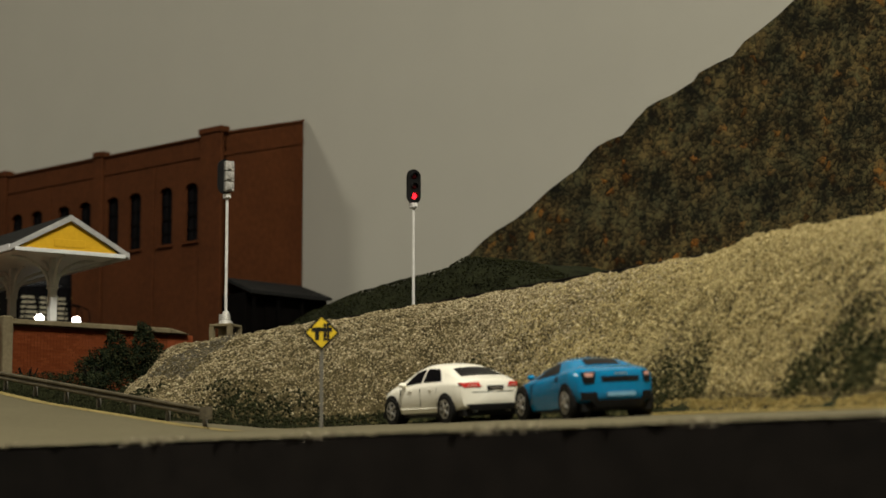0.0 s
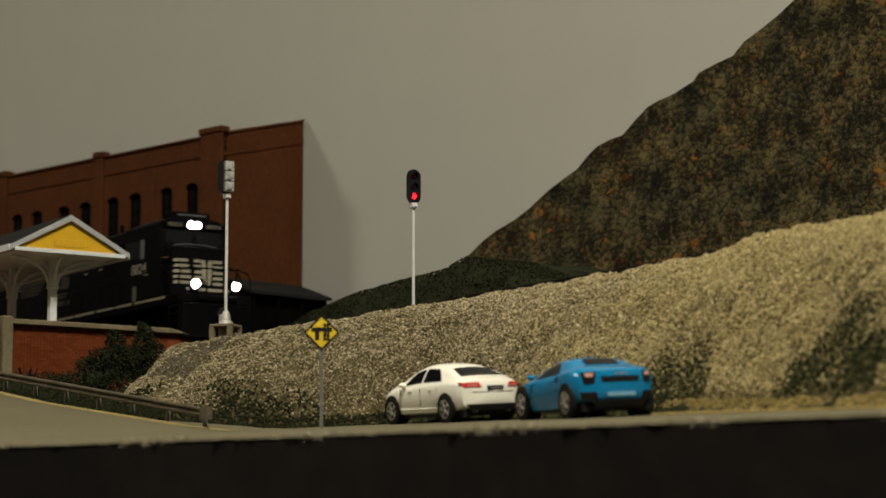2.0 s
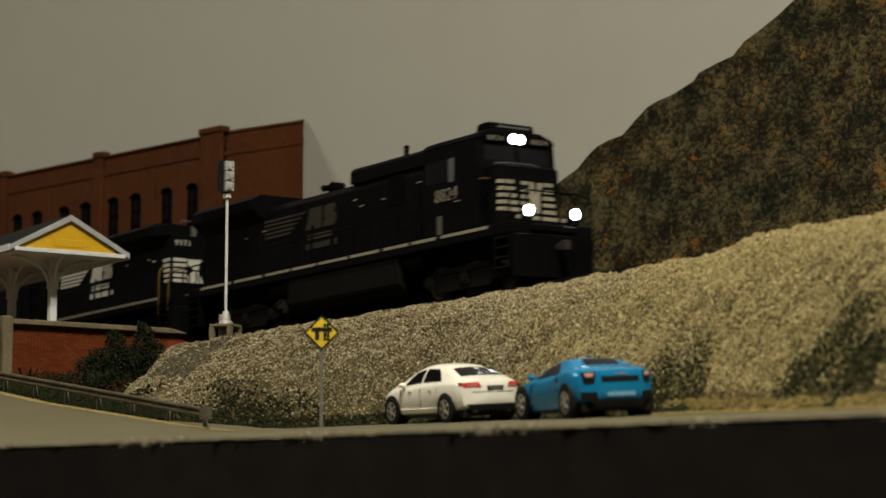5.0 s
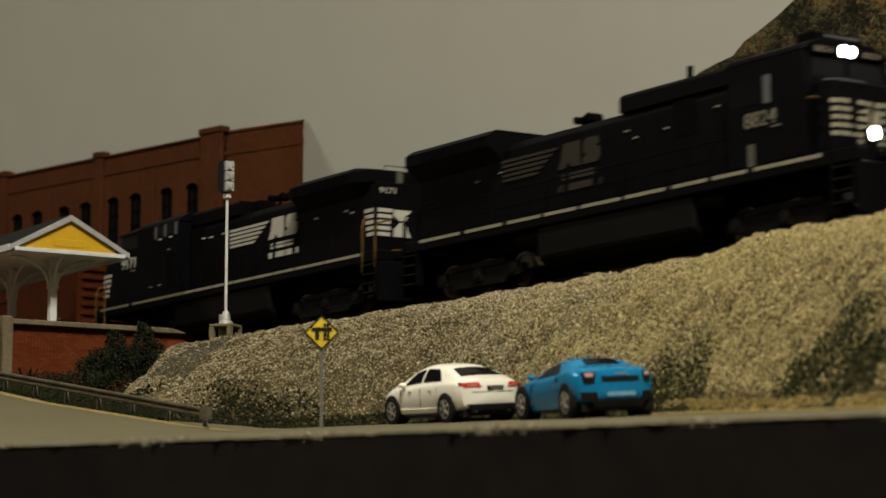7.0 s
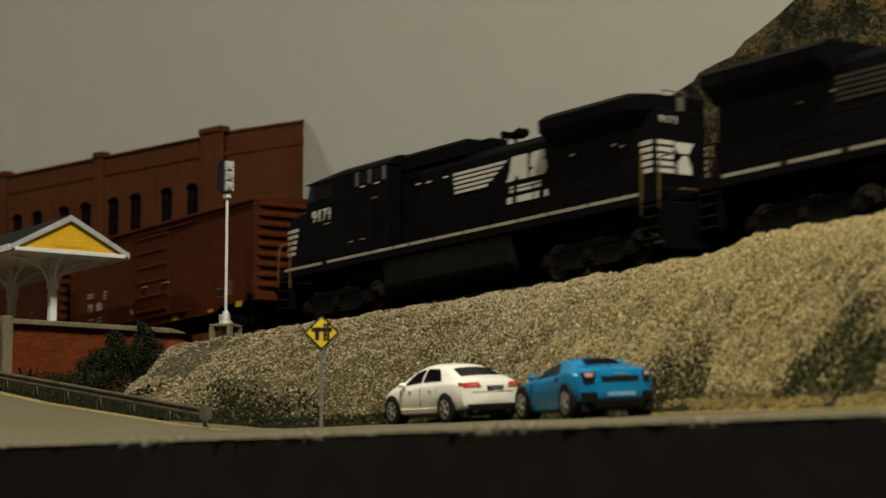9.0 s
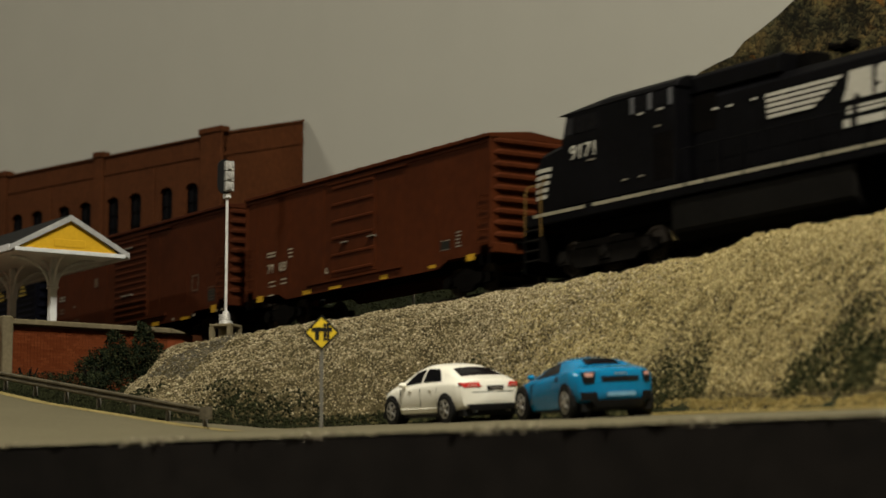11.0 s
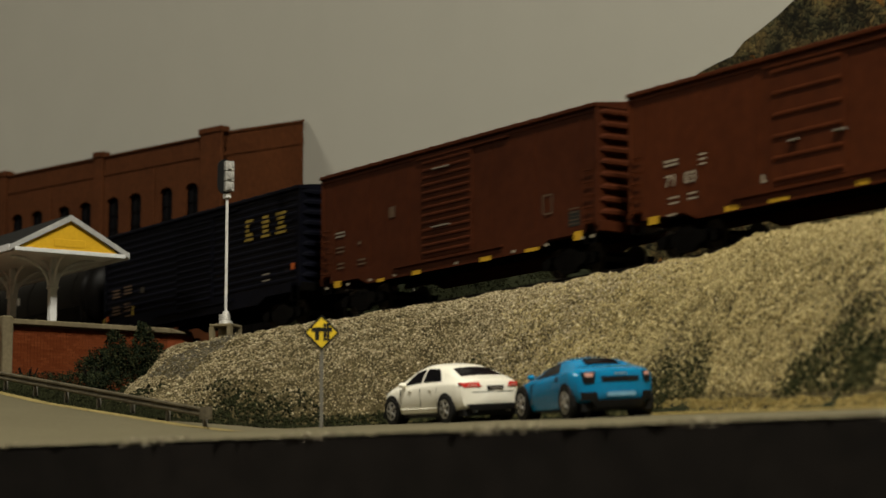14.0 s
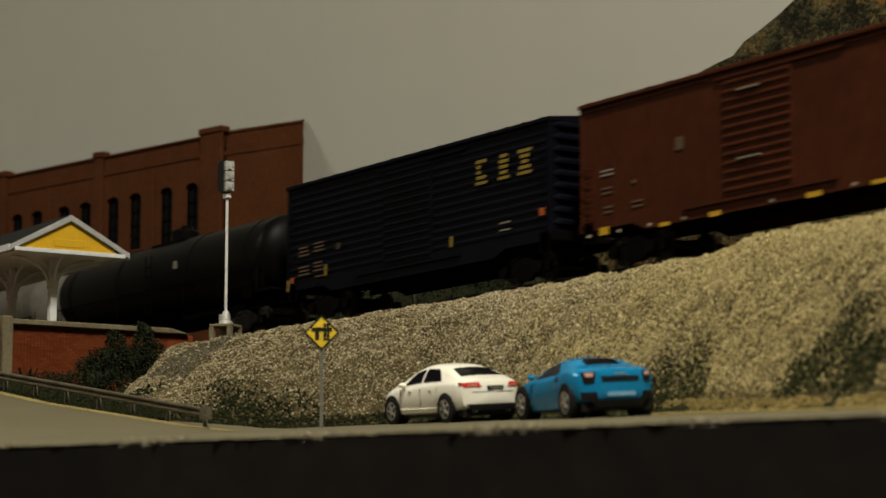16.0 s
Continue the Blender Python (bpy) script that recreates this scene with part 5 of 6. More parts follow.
def standard_cab(ob, number):
    """A plain square cab behind a short, full-height nose."""
    side = Shape().prism([(5.2, 1.58), (8.3, 1.58), (8.3, 3.55), (8.2, 4.38), (5.2, 4.38)], "y", -1.46, 1.46)
    c = part("cab", side, BLACK, ob, "black square cab", bevel=0.05)
    part("cab_roof", Shape().prism([(-1.47, 4.36), (-1.36, 4.52), (-0.95, 4.68), (0.0, 4.76), (0.95, 4.68), (1.36, 4.52), (1.47, 4.36)], "x", 5.15, 8.24), BLACK, c, bevel=0.02)
    part("roof_unit", Shape().prism([(7.15, 4.62), (8.1, 4.62), (8.05, 4.92), (7.9, 4.98), (7.3, 4.98)], "y", -0.8, 0.8), DARK, c, "dark roof-mounted unit", bevel=0.04)
    part("roof_unit_trim", Shape().box(8.085, 8.11, -0.6, 0.6, 4.8, 4.86), GREYSTRIP, c)
    part("exhaust_pipe", Shape().tube((1.87, 0, 4.6), (1.87, 0, 5.2), 0.09, 10), DARK, ob)
    for sg in (-1, 1):
        part("cab_window", Shape().box(5.35, 6.68, sg * 1.452, sg * 1.468, 3.22, 3.92), GLASSDARK, c, "dark cab side window")
        part("window_post", Shape().box(6.70, 6.96, sg * 1.455, sg * 1.485, 3.18, 3.92), GREYSTRIP, c, "pale open window frame")
        part("window_post", Shape().box(5.03, 5.16, sg * 0.95, sg * 1.0, 3.72, 4.05), GREYSTRIP, c)
        part("step_light", Shape().box(6.04, 6.30, sg * 1.455, sg * 1.48, 1.60, 2.18), STEPLIGHT, c, "pale panel beside the cab steps")
        part("number_board", Shape().box(8.18, 8.31, min(sg * 0.42, sg * 1.22), max(sg * 0.42, sg * 1.22), 4.28, 4.52), DARK, c, bevel=0.02)
        words("board_number", number, 0.15, MUTED, c, at(8.316, sg * 0.82, 4.33, 90, 90), 0.6)
        part("sill_mark", Shape().box(7.0, 7.35, sg * 1.462, sg * 1.478, 2.52, 2.56), MUTED, c)
        for z, mt in ((3.08, GOLD), (2.72, DARK), (2.36, DARK)):
            part("corner_grab", Shape().path([(8.3, sg * 1.38, z), (8.48, sg * 1.38, z), (8.48, sg * 1.1, z)], 0.025), mt, c)
        words("road_number", number, 0.40, MUTED, c, near_side(6.55, -1.475, 2.62) if sg < 0 else at(6.55, 1.475, 2.62, 180, 90), 1.25)
    cab_windscreen(c, 8.27, 8.21, 3.72, 4.2, 1.2)
    part("windscreen_wiper_rail", Shape().path([(8.36, -0.9, 3.6), (8.4, -0.4, 3.66), (8.4, 0.4, 3.66), (8.36, 0.9, 3.6)], 0.022), GREYSTRIP, c)
    n = part("nose", Shape().prism([(8.25, -1.2), (8.85, -1.15), (9.02, -0.95), (9.02, 0.95), (8.85, 1.15), (8.25, 1.2)], "z", 1.58, 3.5), BLACK, ob, "black short nose", bevel=0.05)
    for k in range(5):
        z = 2.06 + 0.21 * k
        part("nose_stripe", Shape().box(9.02, 9.034, -0.94, -0.42 - 0.05 * k, z, z + 0.11), STRIPE, n, "off-white stripe")
        part("nose_stripe", Shape().box(9.02, 9.034, -0.36, 0.02 - 0.03 * k, z, z + 0.11), STRIPE, n)
        part("nose_stripe", Shape().box(9.02, 9.034, 0.45, 0.94 - 0.03 * k, z, z + 0.11), STRIPE, n)
        part("nose_stripe", Shape().add([(8.862, -1.15, z), (9.02, -0.965, z), (9.02, -0.965, z + 0.11), (8.862, -1.15, z + 0.11), (8.85, -1.13, z), (9.0, -0.95, z), (9.0, -0.95, z + 0.11), (8.85, -1.13, z + 0.11)],
                                       [(0, 1, 2, 3), (4, 5, 6, 7), (0, 1, 5, 4), (1, 2, 6, 5), (2, 3, 7, 6), (3, 0, 4, 7)]), STRIPE, n)
    part("nose_emblem", Shape().prism([(0.0, 2.35), (0.16, 2.05), (0.34, 2.05), (0.42, 3.0), (0.24, 3.0), (0.2, 2.5), (0.1, 3.0), (-0.06, 3.0)], "x", 9.02, 9.036), STRIPE, n, "plain pale emblem shape")
    part("toe_board", Shape().box(9.55, 9.7, -1.0, 1.0, 1.58, 1.84), BLACK, ob)
    part("toe_board_stripe", Shape().box(9.70, 9.712, -1.0, 1.0, 1.73, 1.84), STRIPE, ob)
    headlamps(c, 8.34, 4.43, True)
    front_end(ob, 10.24, True)


def wide_cab(ob, number):
    """A wide-nosed cab: the nose's sides run on from the cab's sides."""
    side = Shape().prism([(3.45, 1.58), (8.75, 1.58), (8.75, 3.56), (8.48, 4.32), (3.45, 4.32)], "y", -1.44, 1.44)
    c = part("cab", side, BLACK, ob, "black wide cab", bevel=0.05)
    part("cab_roof", Shape().prism([(-1.46, 4.3), (-1.34, 4.46), (-1.0, 4.64), (0.0, 4.72), (1.0, 4.64), (1.34, 4.46), (1.46, 4.3)], "x", 3.4, 6.9), BLACK, c, bevel=0.02)
    part("cab_visor", Shape().add([(6.9, -1.46, 4.3), (6.9, -1.0, 4.64), (6.9, 1.0, 4.64), (6.9, 1.46, 4.3), (8.85, -1.46, 4.3), (8.7, -1.0, 4.5), (8.7, 1.0, 4.5), (8.85, 1.46, 4.3)],
                                  [(0, 1, 2, 3), (4, 7, 6, 5), (0, 4, 5, 1), (1, 5, 6, 2), (2, 6, 7, 3), (0, 3, 7, 4)]), BLACK, c, "sloping front of the cab roof", bevel=0.02)
    for sg in (-1, 1):
        y0, y1 = sg * 1.432, sg * 1.452
        part("cab_window", Shape().box(6.95, 8.1, y0, y1, 3.68, 4.16), GLASSDARK, c, "dark cab side window")
        part("quarter_window", Shape().prism([(8.2, 3.68), (8.55, 3.68), (8.38, 4.16), (8.2, 4.16)], "y", y0, y1), GLASSPALE, c, "greyish quarter window")
        for a, b in ((3.75, 4.45), (4.68, 5.25)):
            part("cab_window", Shape().box(a, b, y0, y1, 3.86, 4.26), GLASSDARK, c, "dark cab side window")
        for x in (3.63, 4.54, 5.34):
            part("window_post", Shape().box(x - 0.07, x + 0.07, sg * 1.435, sg * 1.465, 3.82, 4.28), GREYSTRIP, c, "pale window frame")
        for x, z in ((4.85, 3.74), (3.95, 3.74), (5.6, 2.0), (4.85, 2.0), (4.1, 3.28)):
            part("grab_iron", Shape().box(x, x + 0.22, sg * 1.44, sg * 1.475, z, z + 0.045), WHITE if z > 3.5 else MUTED, c)
        # Flat dark plate; the step recess's shade is put into its colour.
        part("recess_plate", Shape().box(3.55, 4.4, sg * 1.43, sg * 1.446, 1.8, 3.1), DARK, c)
        part("sill_mark", Shape().box(7.1, 7.5, sg * 1.444, sg * 1.458, 2.80, 2.85), MUTED, c)
        words("road_number", number, 0.42, WHITE, c, near_side(7.62, -1.458, 2.94) if sg < 0 else at(7.62, 1.458, 2.94, 180, 90), 1.2)
        part("number_board", Shape().box(8.42, 8.66, min(sg * 0.5, sg * 1.1), max(sg * 0.5, sg * 1.1), 4.26, 4.46), DARK, c, bevel=0.02)
        words("board_number", number, 0.14, MUTED, c, at(8.668, sg * 0.8, 4.29, 90, 90), 0.45)
    cab_windscreen(c, 8.75, 8.5, 3.58, 4.24, 1.3)
    nose = Shape()
    ring = [(8.7, 1.42, 3.52), (9.8, 1.40, 3.36), (10.12, 1.34, 3.14), (10.28, 1.0, 2.98)]
    for x, w, z in ring:
        nose.add([(x, -w, 1.58), (x, -w, z - 0.16), (x, -w + 0.16, z), (x, w - 0.16, z), (x, w, z - 0.16), (x, w, 1.58)], [])
    nose.f += [(6 * k + i, 6 * k + (i + 1) % 6, 6 * k + 6 + (i + 1) % 6, 6 * k + 6 + i) for k in range(3) for i in range(6)] + [tuple(range(6)), tuple(range(18, 24))]
    n = part("nose", nose, BLACK, ob, "black wide low nose")
    for k in range(5):
        z = 2.0 + 0.195 * k
        for sg in (-1, 1):
            xa = 9.52 - 0.06 * k
            part("nose_stripe", Shape().prism([(xa, sg * 1.42), (9.8, sg * 1.416), (10.11, sg * 1.358), (10.11, sg * 1.32), (9.8, sg * 1.37), (xa, sg * 1.37)], "z", z, z + 0.115), WHITE, n, "off-white stripe")
        part("nose_stripe", Shape().box(10.28, 10.292, -0.9, -0.1 - 0.06 * k, z, z + 0.115), STRIPE, n)
        part("nose_stripe", Shape().box(10.28, 10.292, 0.5, 0.9, z, z + 0.115), STRIPE, n)
    headlamps(c, 8.7, 4.4, False)
    front_end(ob, 10.62, False)


def locomotive(m, number, label, lit):
    """Local x runs towards the cab; the deck is 22 m long."""
    ob = thing("locomotive", label, "locomotive", m, "black diesel locomotives")
    letter = FADEDSTRIPE if lit else WHITE
    numcol = MUTED if lit else WHITE
    front = 10.15 if lit else 10.6
    part("frame", Shape().box(-10.95, front, -1.5, 1.5, 1.22, 1.58).box(-10.2, front - 0.75, -0.6, 0.6, 0.8, 1.22), BLACK, ob, bevel=0.03)
    # stripe along the deck's edge, broken into lengths
    breaks = [-9.9, -7.6, -7.3, -5.3, -5.0, -3.3, -3.1, -1.5, -1.3, 0.6, 0.8, 2.6, 2.9, 4.4, 4.6, 6.0, 6.3, 8.9] if lit else [-9.9, -7.6, -7.5, -5.6, -5.5, -4.1, -4.0, -2.6, -2.5, -1.1, -1.0, 0.5, 0.6, 2.0, 2.1, 2.9, 3.0, 4.3, 4.4, 7.16, 7.54, 10.05]
    for sg in (-1, 1):
        for a, b in zip(breaks[::2], breaks[1::2]):
            part("deck_stripe", Shape().box(a, b, sg * 1.5, sg * 1.515, 1.46, 1.555), STRIPE, ob, "off-white edge stripe")
    part("fuel_tank", Shape().prism([(-1.1, 0.0), (1.1, 0.0), (1.42, 0.3), (1.42, 1.2), (-1.42, 1.2), (-1.42, 0.3)], "x", -3.6, 3.7), TANKPAINT, ob, "black fuel tank", bevel=0.06)
    for x in (-4.3, 4.3):
        part("air_reservoir", Shape().tube((x - 0.6, -1.15, 0.95), (x + 0.6, -1.15, 0.95), 0.2, 12), DARK, ob, smooth=True)
    truck(ob, -7.1, 3, 0.52, 1.95, 1.12, True)
    truck(ob, 7.1, 3, 0.52, 1.95, 1.12, True)
    # hood, engine hump and radiator wings
    part("hood", hood_shape(-10.75 if lit else -9.85, 5.3 if lit else 3.5, 0.95, 1.58, 4.12), BLACK, ob, bevel=0.03)
    for k in range(10 if lit else 8):
        x = -4.6 + 0.95 * k
        for sg in (-1, 1):
            part("hood_door", Shape().box(x + 0.04, x + 0.88, sg * 0.945, sg * 0.972, 1.75, 2.62), BLACK, ob)
    part("engine_cover", hood_shape(-0.25, 5.3 if lit else 5.5, 0.9, 4.1, 4.64, 0.12), BLACK, ob, bevel=0.02)
    section = [(-0.95, 3.55), (0.95, 3.55), (1.48, 4.0), (1.48, 4.34), (1.2, 4.52), (-1.2, 4.52), (-1.48, 4.34), (-1.48, 4.0)]
    back = -0.9 if lit else 0.0
    wing = Shape().prism(section, "x", (-10.8 if lit else -9.1), -5.1 + back)
    if not lit:
        tail = [(max(-0.9, min(0.9, y)), z if z < 4.4 else 4.42) for y, z in section]
        wing.add([(-9.1, y, z) for y, z in section] + [(-9.86, y, z) for y, z in tail], [tuple(range(8)), tuple(range(8, 16))] + [(i, (i + 1) % 8, 8 + (i + 1) % 8, 8 + i) for i in range(8)])
    w = part("radiator_wing", wing, BLACK, ob, "flared radiator housing")
    for sg in (-1, 1):
        for k in range(7):
            x = -9.0 + back + 0.53 * k
            part("radiator_grille", Shape().box(x, x + 0.45, sg * 1.478, sg * 1.492, 4.03, 4.31), DARK, w)
    part("roof_grab", Shape().path([(-9.6, -0.4, 4.5), (-9.6, -0.4, 4.62), (-9.6, 0.4, 4.62), (-9.6, 0.4, 4.5)], 0.02), GREYSTRIP, w)
    part("exhaust_stack", Shape().box(-0.9, -0.3, -0.35, 0.35, 4.1, 4.62), DARK, ob, bevel=0.05)
    hz = 4.42 if lit else 4.56
    hx = -3.0 if lit else -1.8
    horn = part("horn", Shape().tube((hx, 0, 4.1), (hx, 0, hz), 0.05, 8).box(hx - 0.15, hx + 0.15, -0.28, 0.28, hz - 0.06, hz), DARK, ob)
    for dx, dy in ((0.4, -0.2), (0.42, 0.0), (0.38, 0.2), (-0.4, -0.1), (-0.4, 0.12)):
        part("trumpet", Shape().tube((hx, dy, hz + 0.04), (hx + dx, dy, hz + 0.06), 0.045, 10, 0.13), DARK, horn)
    for sg in (-1, 1):
        part("intake_grille", Shape().box(2.3, 3.3, sg * 0.94, sg * 0.965, 3.0, 4.0), DARK, ob)
        for x, z in (((4.1, 3.55), (0.1, 3.5), (0.5, 3.25), (1.9, 3.3), (-6.2, 3.2), (-7.5, 3.1)) if lit else ((2.2, 3.5), (1.6, 3.48), (0.6, 3.5), (-6.2, 3.2), (-8.2, 3.2), (-8.6, 3.1))):
            part("grab_iron", Shape().box(x, x + 0.2, sg * 0.95, sg * 0.99, z, z + 0.05), numcol, ob)
    (standard_cab if lit else wide_cab)(ob, number)
    # pilots, steps, rails at both ends
    for sg in (-1, 1):
        e = sg * (front if sg > 0 else 10.95)
        p = Shape().prism([(e - sg * 0.05, -1.45), (e + sg * 0.1, -1.45), (e + sg * 0.3, -0.3), (e + sg * 0.3, 0.3), (e + sg * 0.1, 1.45), (e - sg * 0.05, 1.45)], "z", -0.12, 1.2)
        part("pilot", p, BLACK, ob, "black pilot plate", bevel=0.03)
        part("anticlimber", Shape().box(min(e - sg * 0.05, e + sg * 0.2), max(e - sg * 0.05, e + sg * 0.2), -0.8, 0.8, 1.3, 1.5), BLACK, ob, bevel=0.03)
        coupler(ob, e + sg * 0.05, sg)
        for sy in (-1, 1):
            y0, y1 = min(sy * 1.25, sy * 1.52), max(sy * 1.25, sy * 1.52)
            st = part("step_ladder", Shape().box(e - sg * 0.09 - 0.03, e - sg * 0.09 + 0.03, y0, y1, 0.15, 1.3), DARK, ob, "black corner steps")
            part("stringer", Shape().box(e - sg * 0.87 - 0.03, e - sg * 0.87 + 0.03, y0, y1, 0.15, 1.3), DARK, st)
            for k in range(4):
                part("step", Shape().box(min(e - sg * 0.85, e - sg * 0.1), max(e - sg * 0.85, e - sg * 0.1), y0, y1, 0.2 + 0.3 * k, 0.25 + 0.3 * k), TRUCKGREY, st)
            rail = DARK if lit else GOLD
            handrail(ob, [(e - sg * 0.1, sy * 1.5, 1.0), (e - sg * 0.1, sy * 1.5, 2.2), (e - sg * 0.12, sy * 1.42, 2.45), (e - sg * 0.1, sy * 0.9, 2.6)], 0.03, rail)
            handrail(ob, [(e - sg * 0.9, sy * 1.5, 0.9), (e - sg * 0.9, sy * 1.5, 2.35), (e - sg * 1.0, sy * 1.4, 2.65), (e - sg * 1.2, sy * 1.15, 2.78)], 0.03, rail)
        handrail(ob, [(e - sg * 0.07, -0.9, 2.55), (e - sg * 0.07, 0.9, 2.55)], 0.03, DARK, [((e - sg * 0.07, y, 1.58), (e - sg * 0.07, y, 2.55)) for y in (-0.9, -0.35, 0.35, 0.9)])
        if not lit and sg < 0:
            part("drop_step", Shape().box(e + 0.02, e + 0.3, -0.75, 0.75, 1.58, 1.64), GOLD, ob, "worn yellow-brown drop step", bevel=0.01)
        part("hose", Shape().path([(e + sg * 0.15, 0.5, 1.1), (e + sg * 0.35, 0.55, 0.7), (e + sg * 0.35, 0.55, 0.4)], 0.04), DARK, ob)
    for sy in (-1, 1):
        last = 5.0 if lit else 3.2
        posts = [((x, sy * 1.45, 1.58), (x, sy * 1.45, 2.5)) for x in np.linspace(-9.6, last, 9)]
        handrail(ob, [(-9.6, sy * 1.45, 2.5), (last, sy * 1.45, 2.5)], 0.022, BLACK, posts)
    # rear of the hood
    rear = part("rear_panel", Shape().box(-9.95, -9.84, -0.88, 0.88, 1.7, 4.0), BLACK, ob, bevel=0.03)
    for sy in (-1, 1):
        words("board_number", number, 0.2, numcol, rear, at(-9.3, -0.985, 3.62, 0, 90) if sy < 0 else at(-9.965, 0.45, 3.62, -90, 90), 0.62)
    for k in range(5):
        z = 2.2 + 0.2 * k
        part("rear_stripe", Shape().box(-9.97, -9.952, 0.3, 0.86, z, z + 0.12), letter if not lit else STRIPE, rear, "off-white stripe")
        for sy in (() if lit else (-1, 1)):
            part("rear_stripe", Shape().box(-9.84, -9.3 - 0.04 * (4 - k), sy * 0.95, sy * 0.974, z, z + 0.12), letter if not lit else STRIPE, rear, "off-white stripe")
    part("rear_emblem", Shape().prism([(-0.42, 2.2), (0.24, 2.2), (0.24, 2.45), (-0.02, 2.7), (0.24, 2.9), (0.24, 3.1), (-0.42, 3.1), (-0.2, 2.7)], "x", -9.97, -9.952), letter if not lit else STRIPE, rear, "plain pale emblem shape")
    part("rear_headlamp", Shape().box(-9.99, -9.84, -0.1, 0.1, 3.98, 4.38), STEPLIGHT, rear, bevel=0.02)
    # emblem on the hood side: five slanting stripes and a plain two-part shape
    for sy in (-1, 1):
        y0, y1 = sy * 0.972, sy * 0.986

        def reading(points):
            return points if sy > 0 else [(-5.85 - px, pz) for px, pz in points]
        for k in range(5):
            z = 2.9 + 0.145 * k
            part("side_stripe", Shape().prism(reading([(0.15 + 0.02 * k, z), (0.15 + 0.02 * k, z + 0.09), (-2.75 + 0.25 * (4 - k), z + 0.09), (-2.65 + 0.25 * (4 - k), z)]), "y", y0, y1), letter, ob, "pale slanting stripe")
        part("side_emblem", Shape().prism(reading([(-2.72, 2.88), (-3.1, 2.88), (-3.22, 3.05), (-3.42, 2.88), (-3.82, 2.88), (-3.82, 3.62), (-3.0, 3.62), (-2.9, 3.2)]), "y", y0, y1), letter, ob, "plain pale emblem shape")
        part("side_emblem", Shape().prism(reading([(-3.93, 2.88), (-4.7, 2.88), (-4.82, 3.05), (-4.78, 3.3), (-4.6, 3.34), (-4.75, 3.42), (-4.7, 3.62), (-4.1, 3.62), (-3.98, 3.5), (-3.98, 3.2), (-4.15, 3.14), (-3.95, 3.06)]), "y", y0, y1), letter, ob, "plain pale emblem shape")
        for x0, x1, z in ((-2.9, -3.05, 2.52), (-3.3, -4.5, 2.52), (-2.75, -3.0, 2.2), (-3.25, -4.4, 2.2), (-4.7, -4.85, 2.2)):
            part("lettering_bar", Shape().prism(reading([(x0, z), (x1, z), (x1, z + 0.2), (x0, z + 0.2)]), "y", y0, y1), letter, ob)
    return ob


STRIPE = mat("off_white_stripe", (0.27, 0.245, 0.18), 0.6, vary=0.15, scale=1.5)
STEPLIGHT = mat("pale_step_panel", (0.09, 0.085, 0.07), 0.6, vary=0.2)
GLASSPALE = mat("greyish_cab_glass", (0.02, 0.02, 0.022), 0.25, vary=0.2)
GREYSTRIP = mat("pale_grey_strip", (0.10, 0.10, 0.105), 0.5, vary=0.15)
TANKPAINT = mat("fuel_tank_black", (0.0055, 0.005, 0.0043), 0.6, vary=0.35, scale=0.8, spec=0.05)


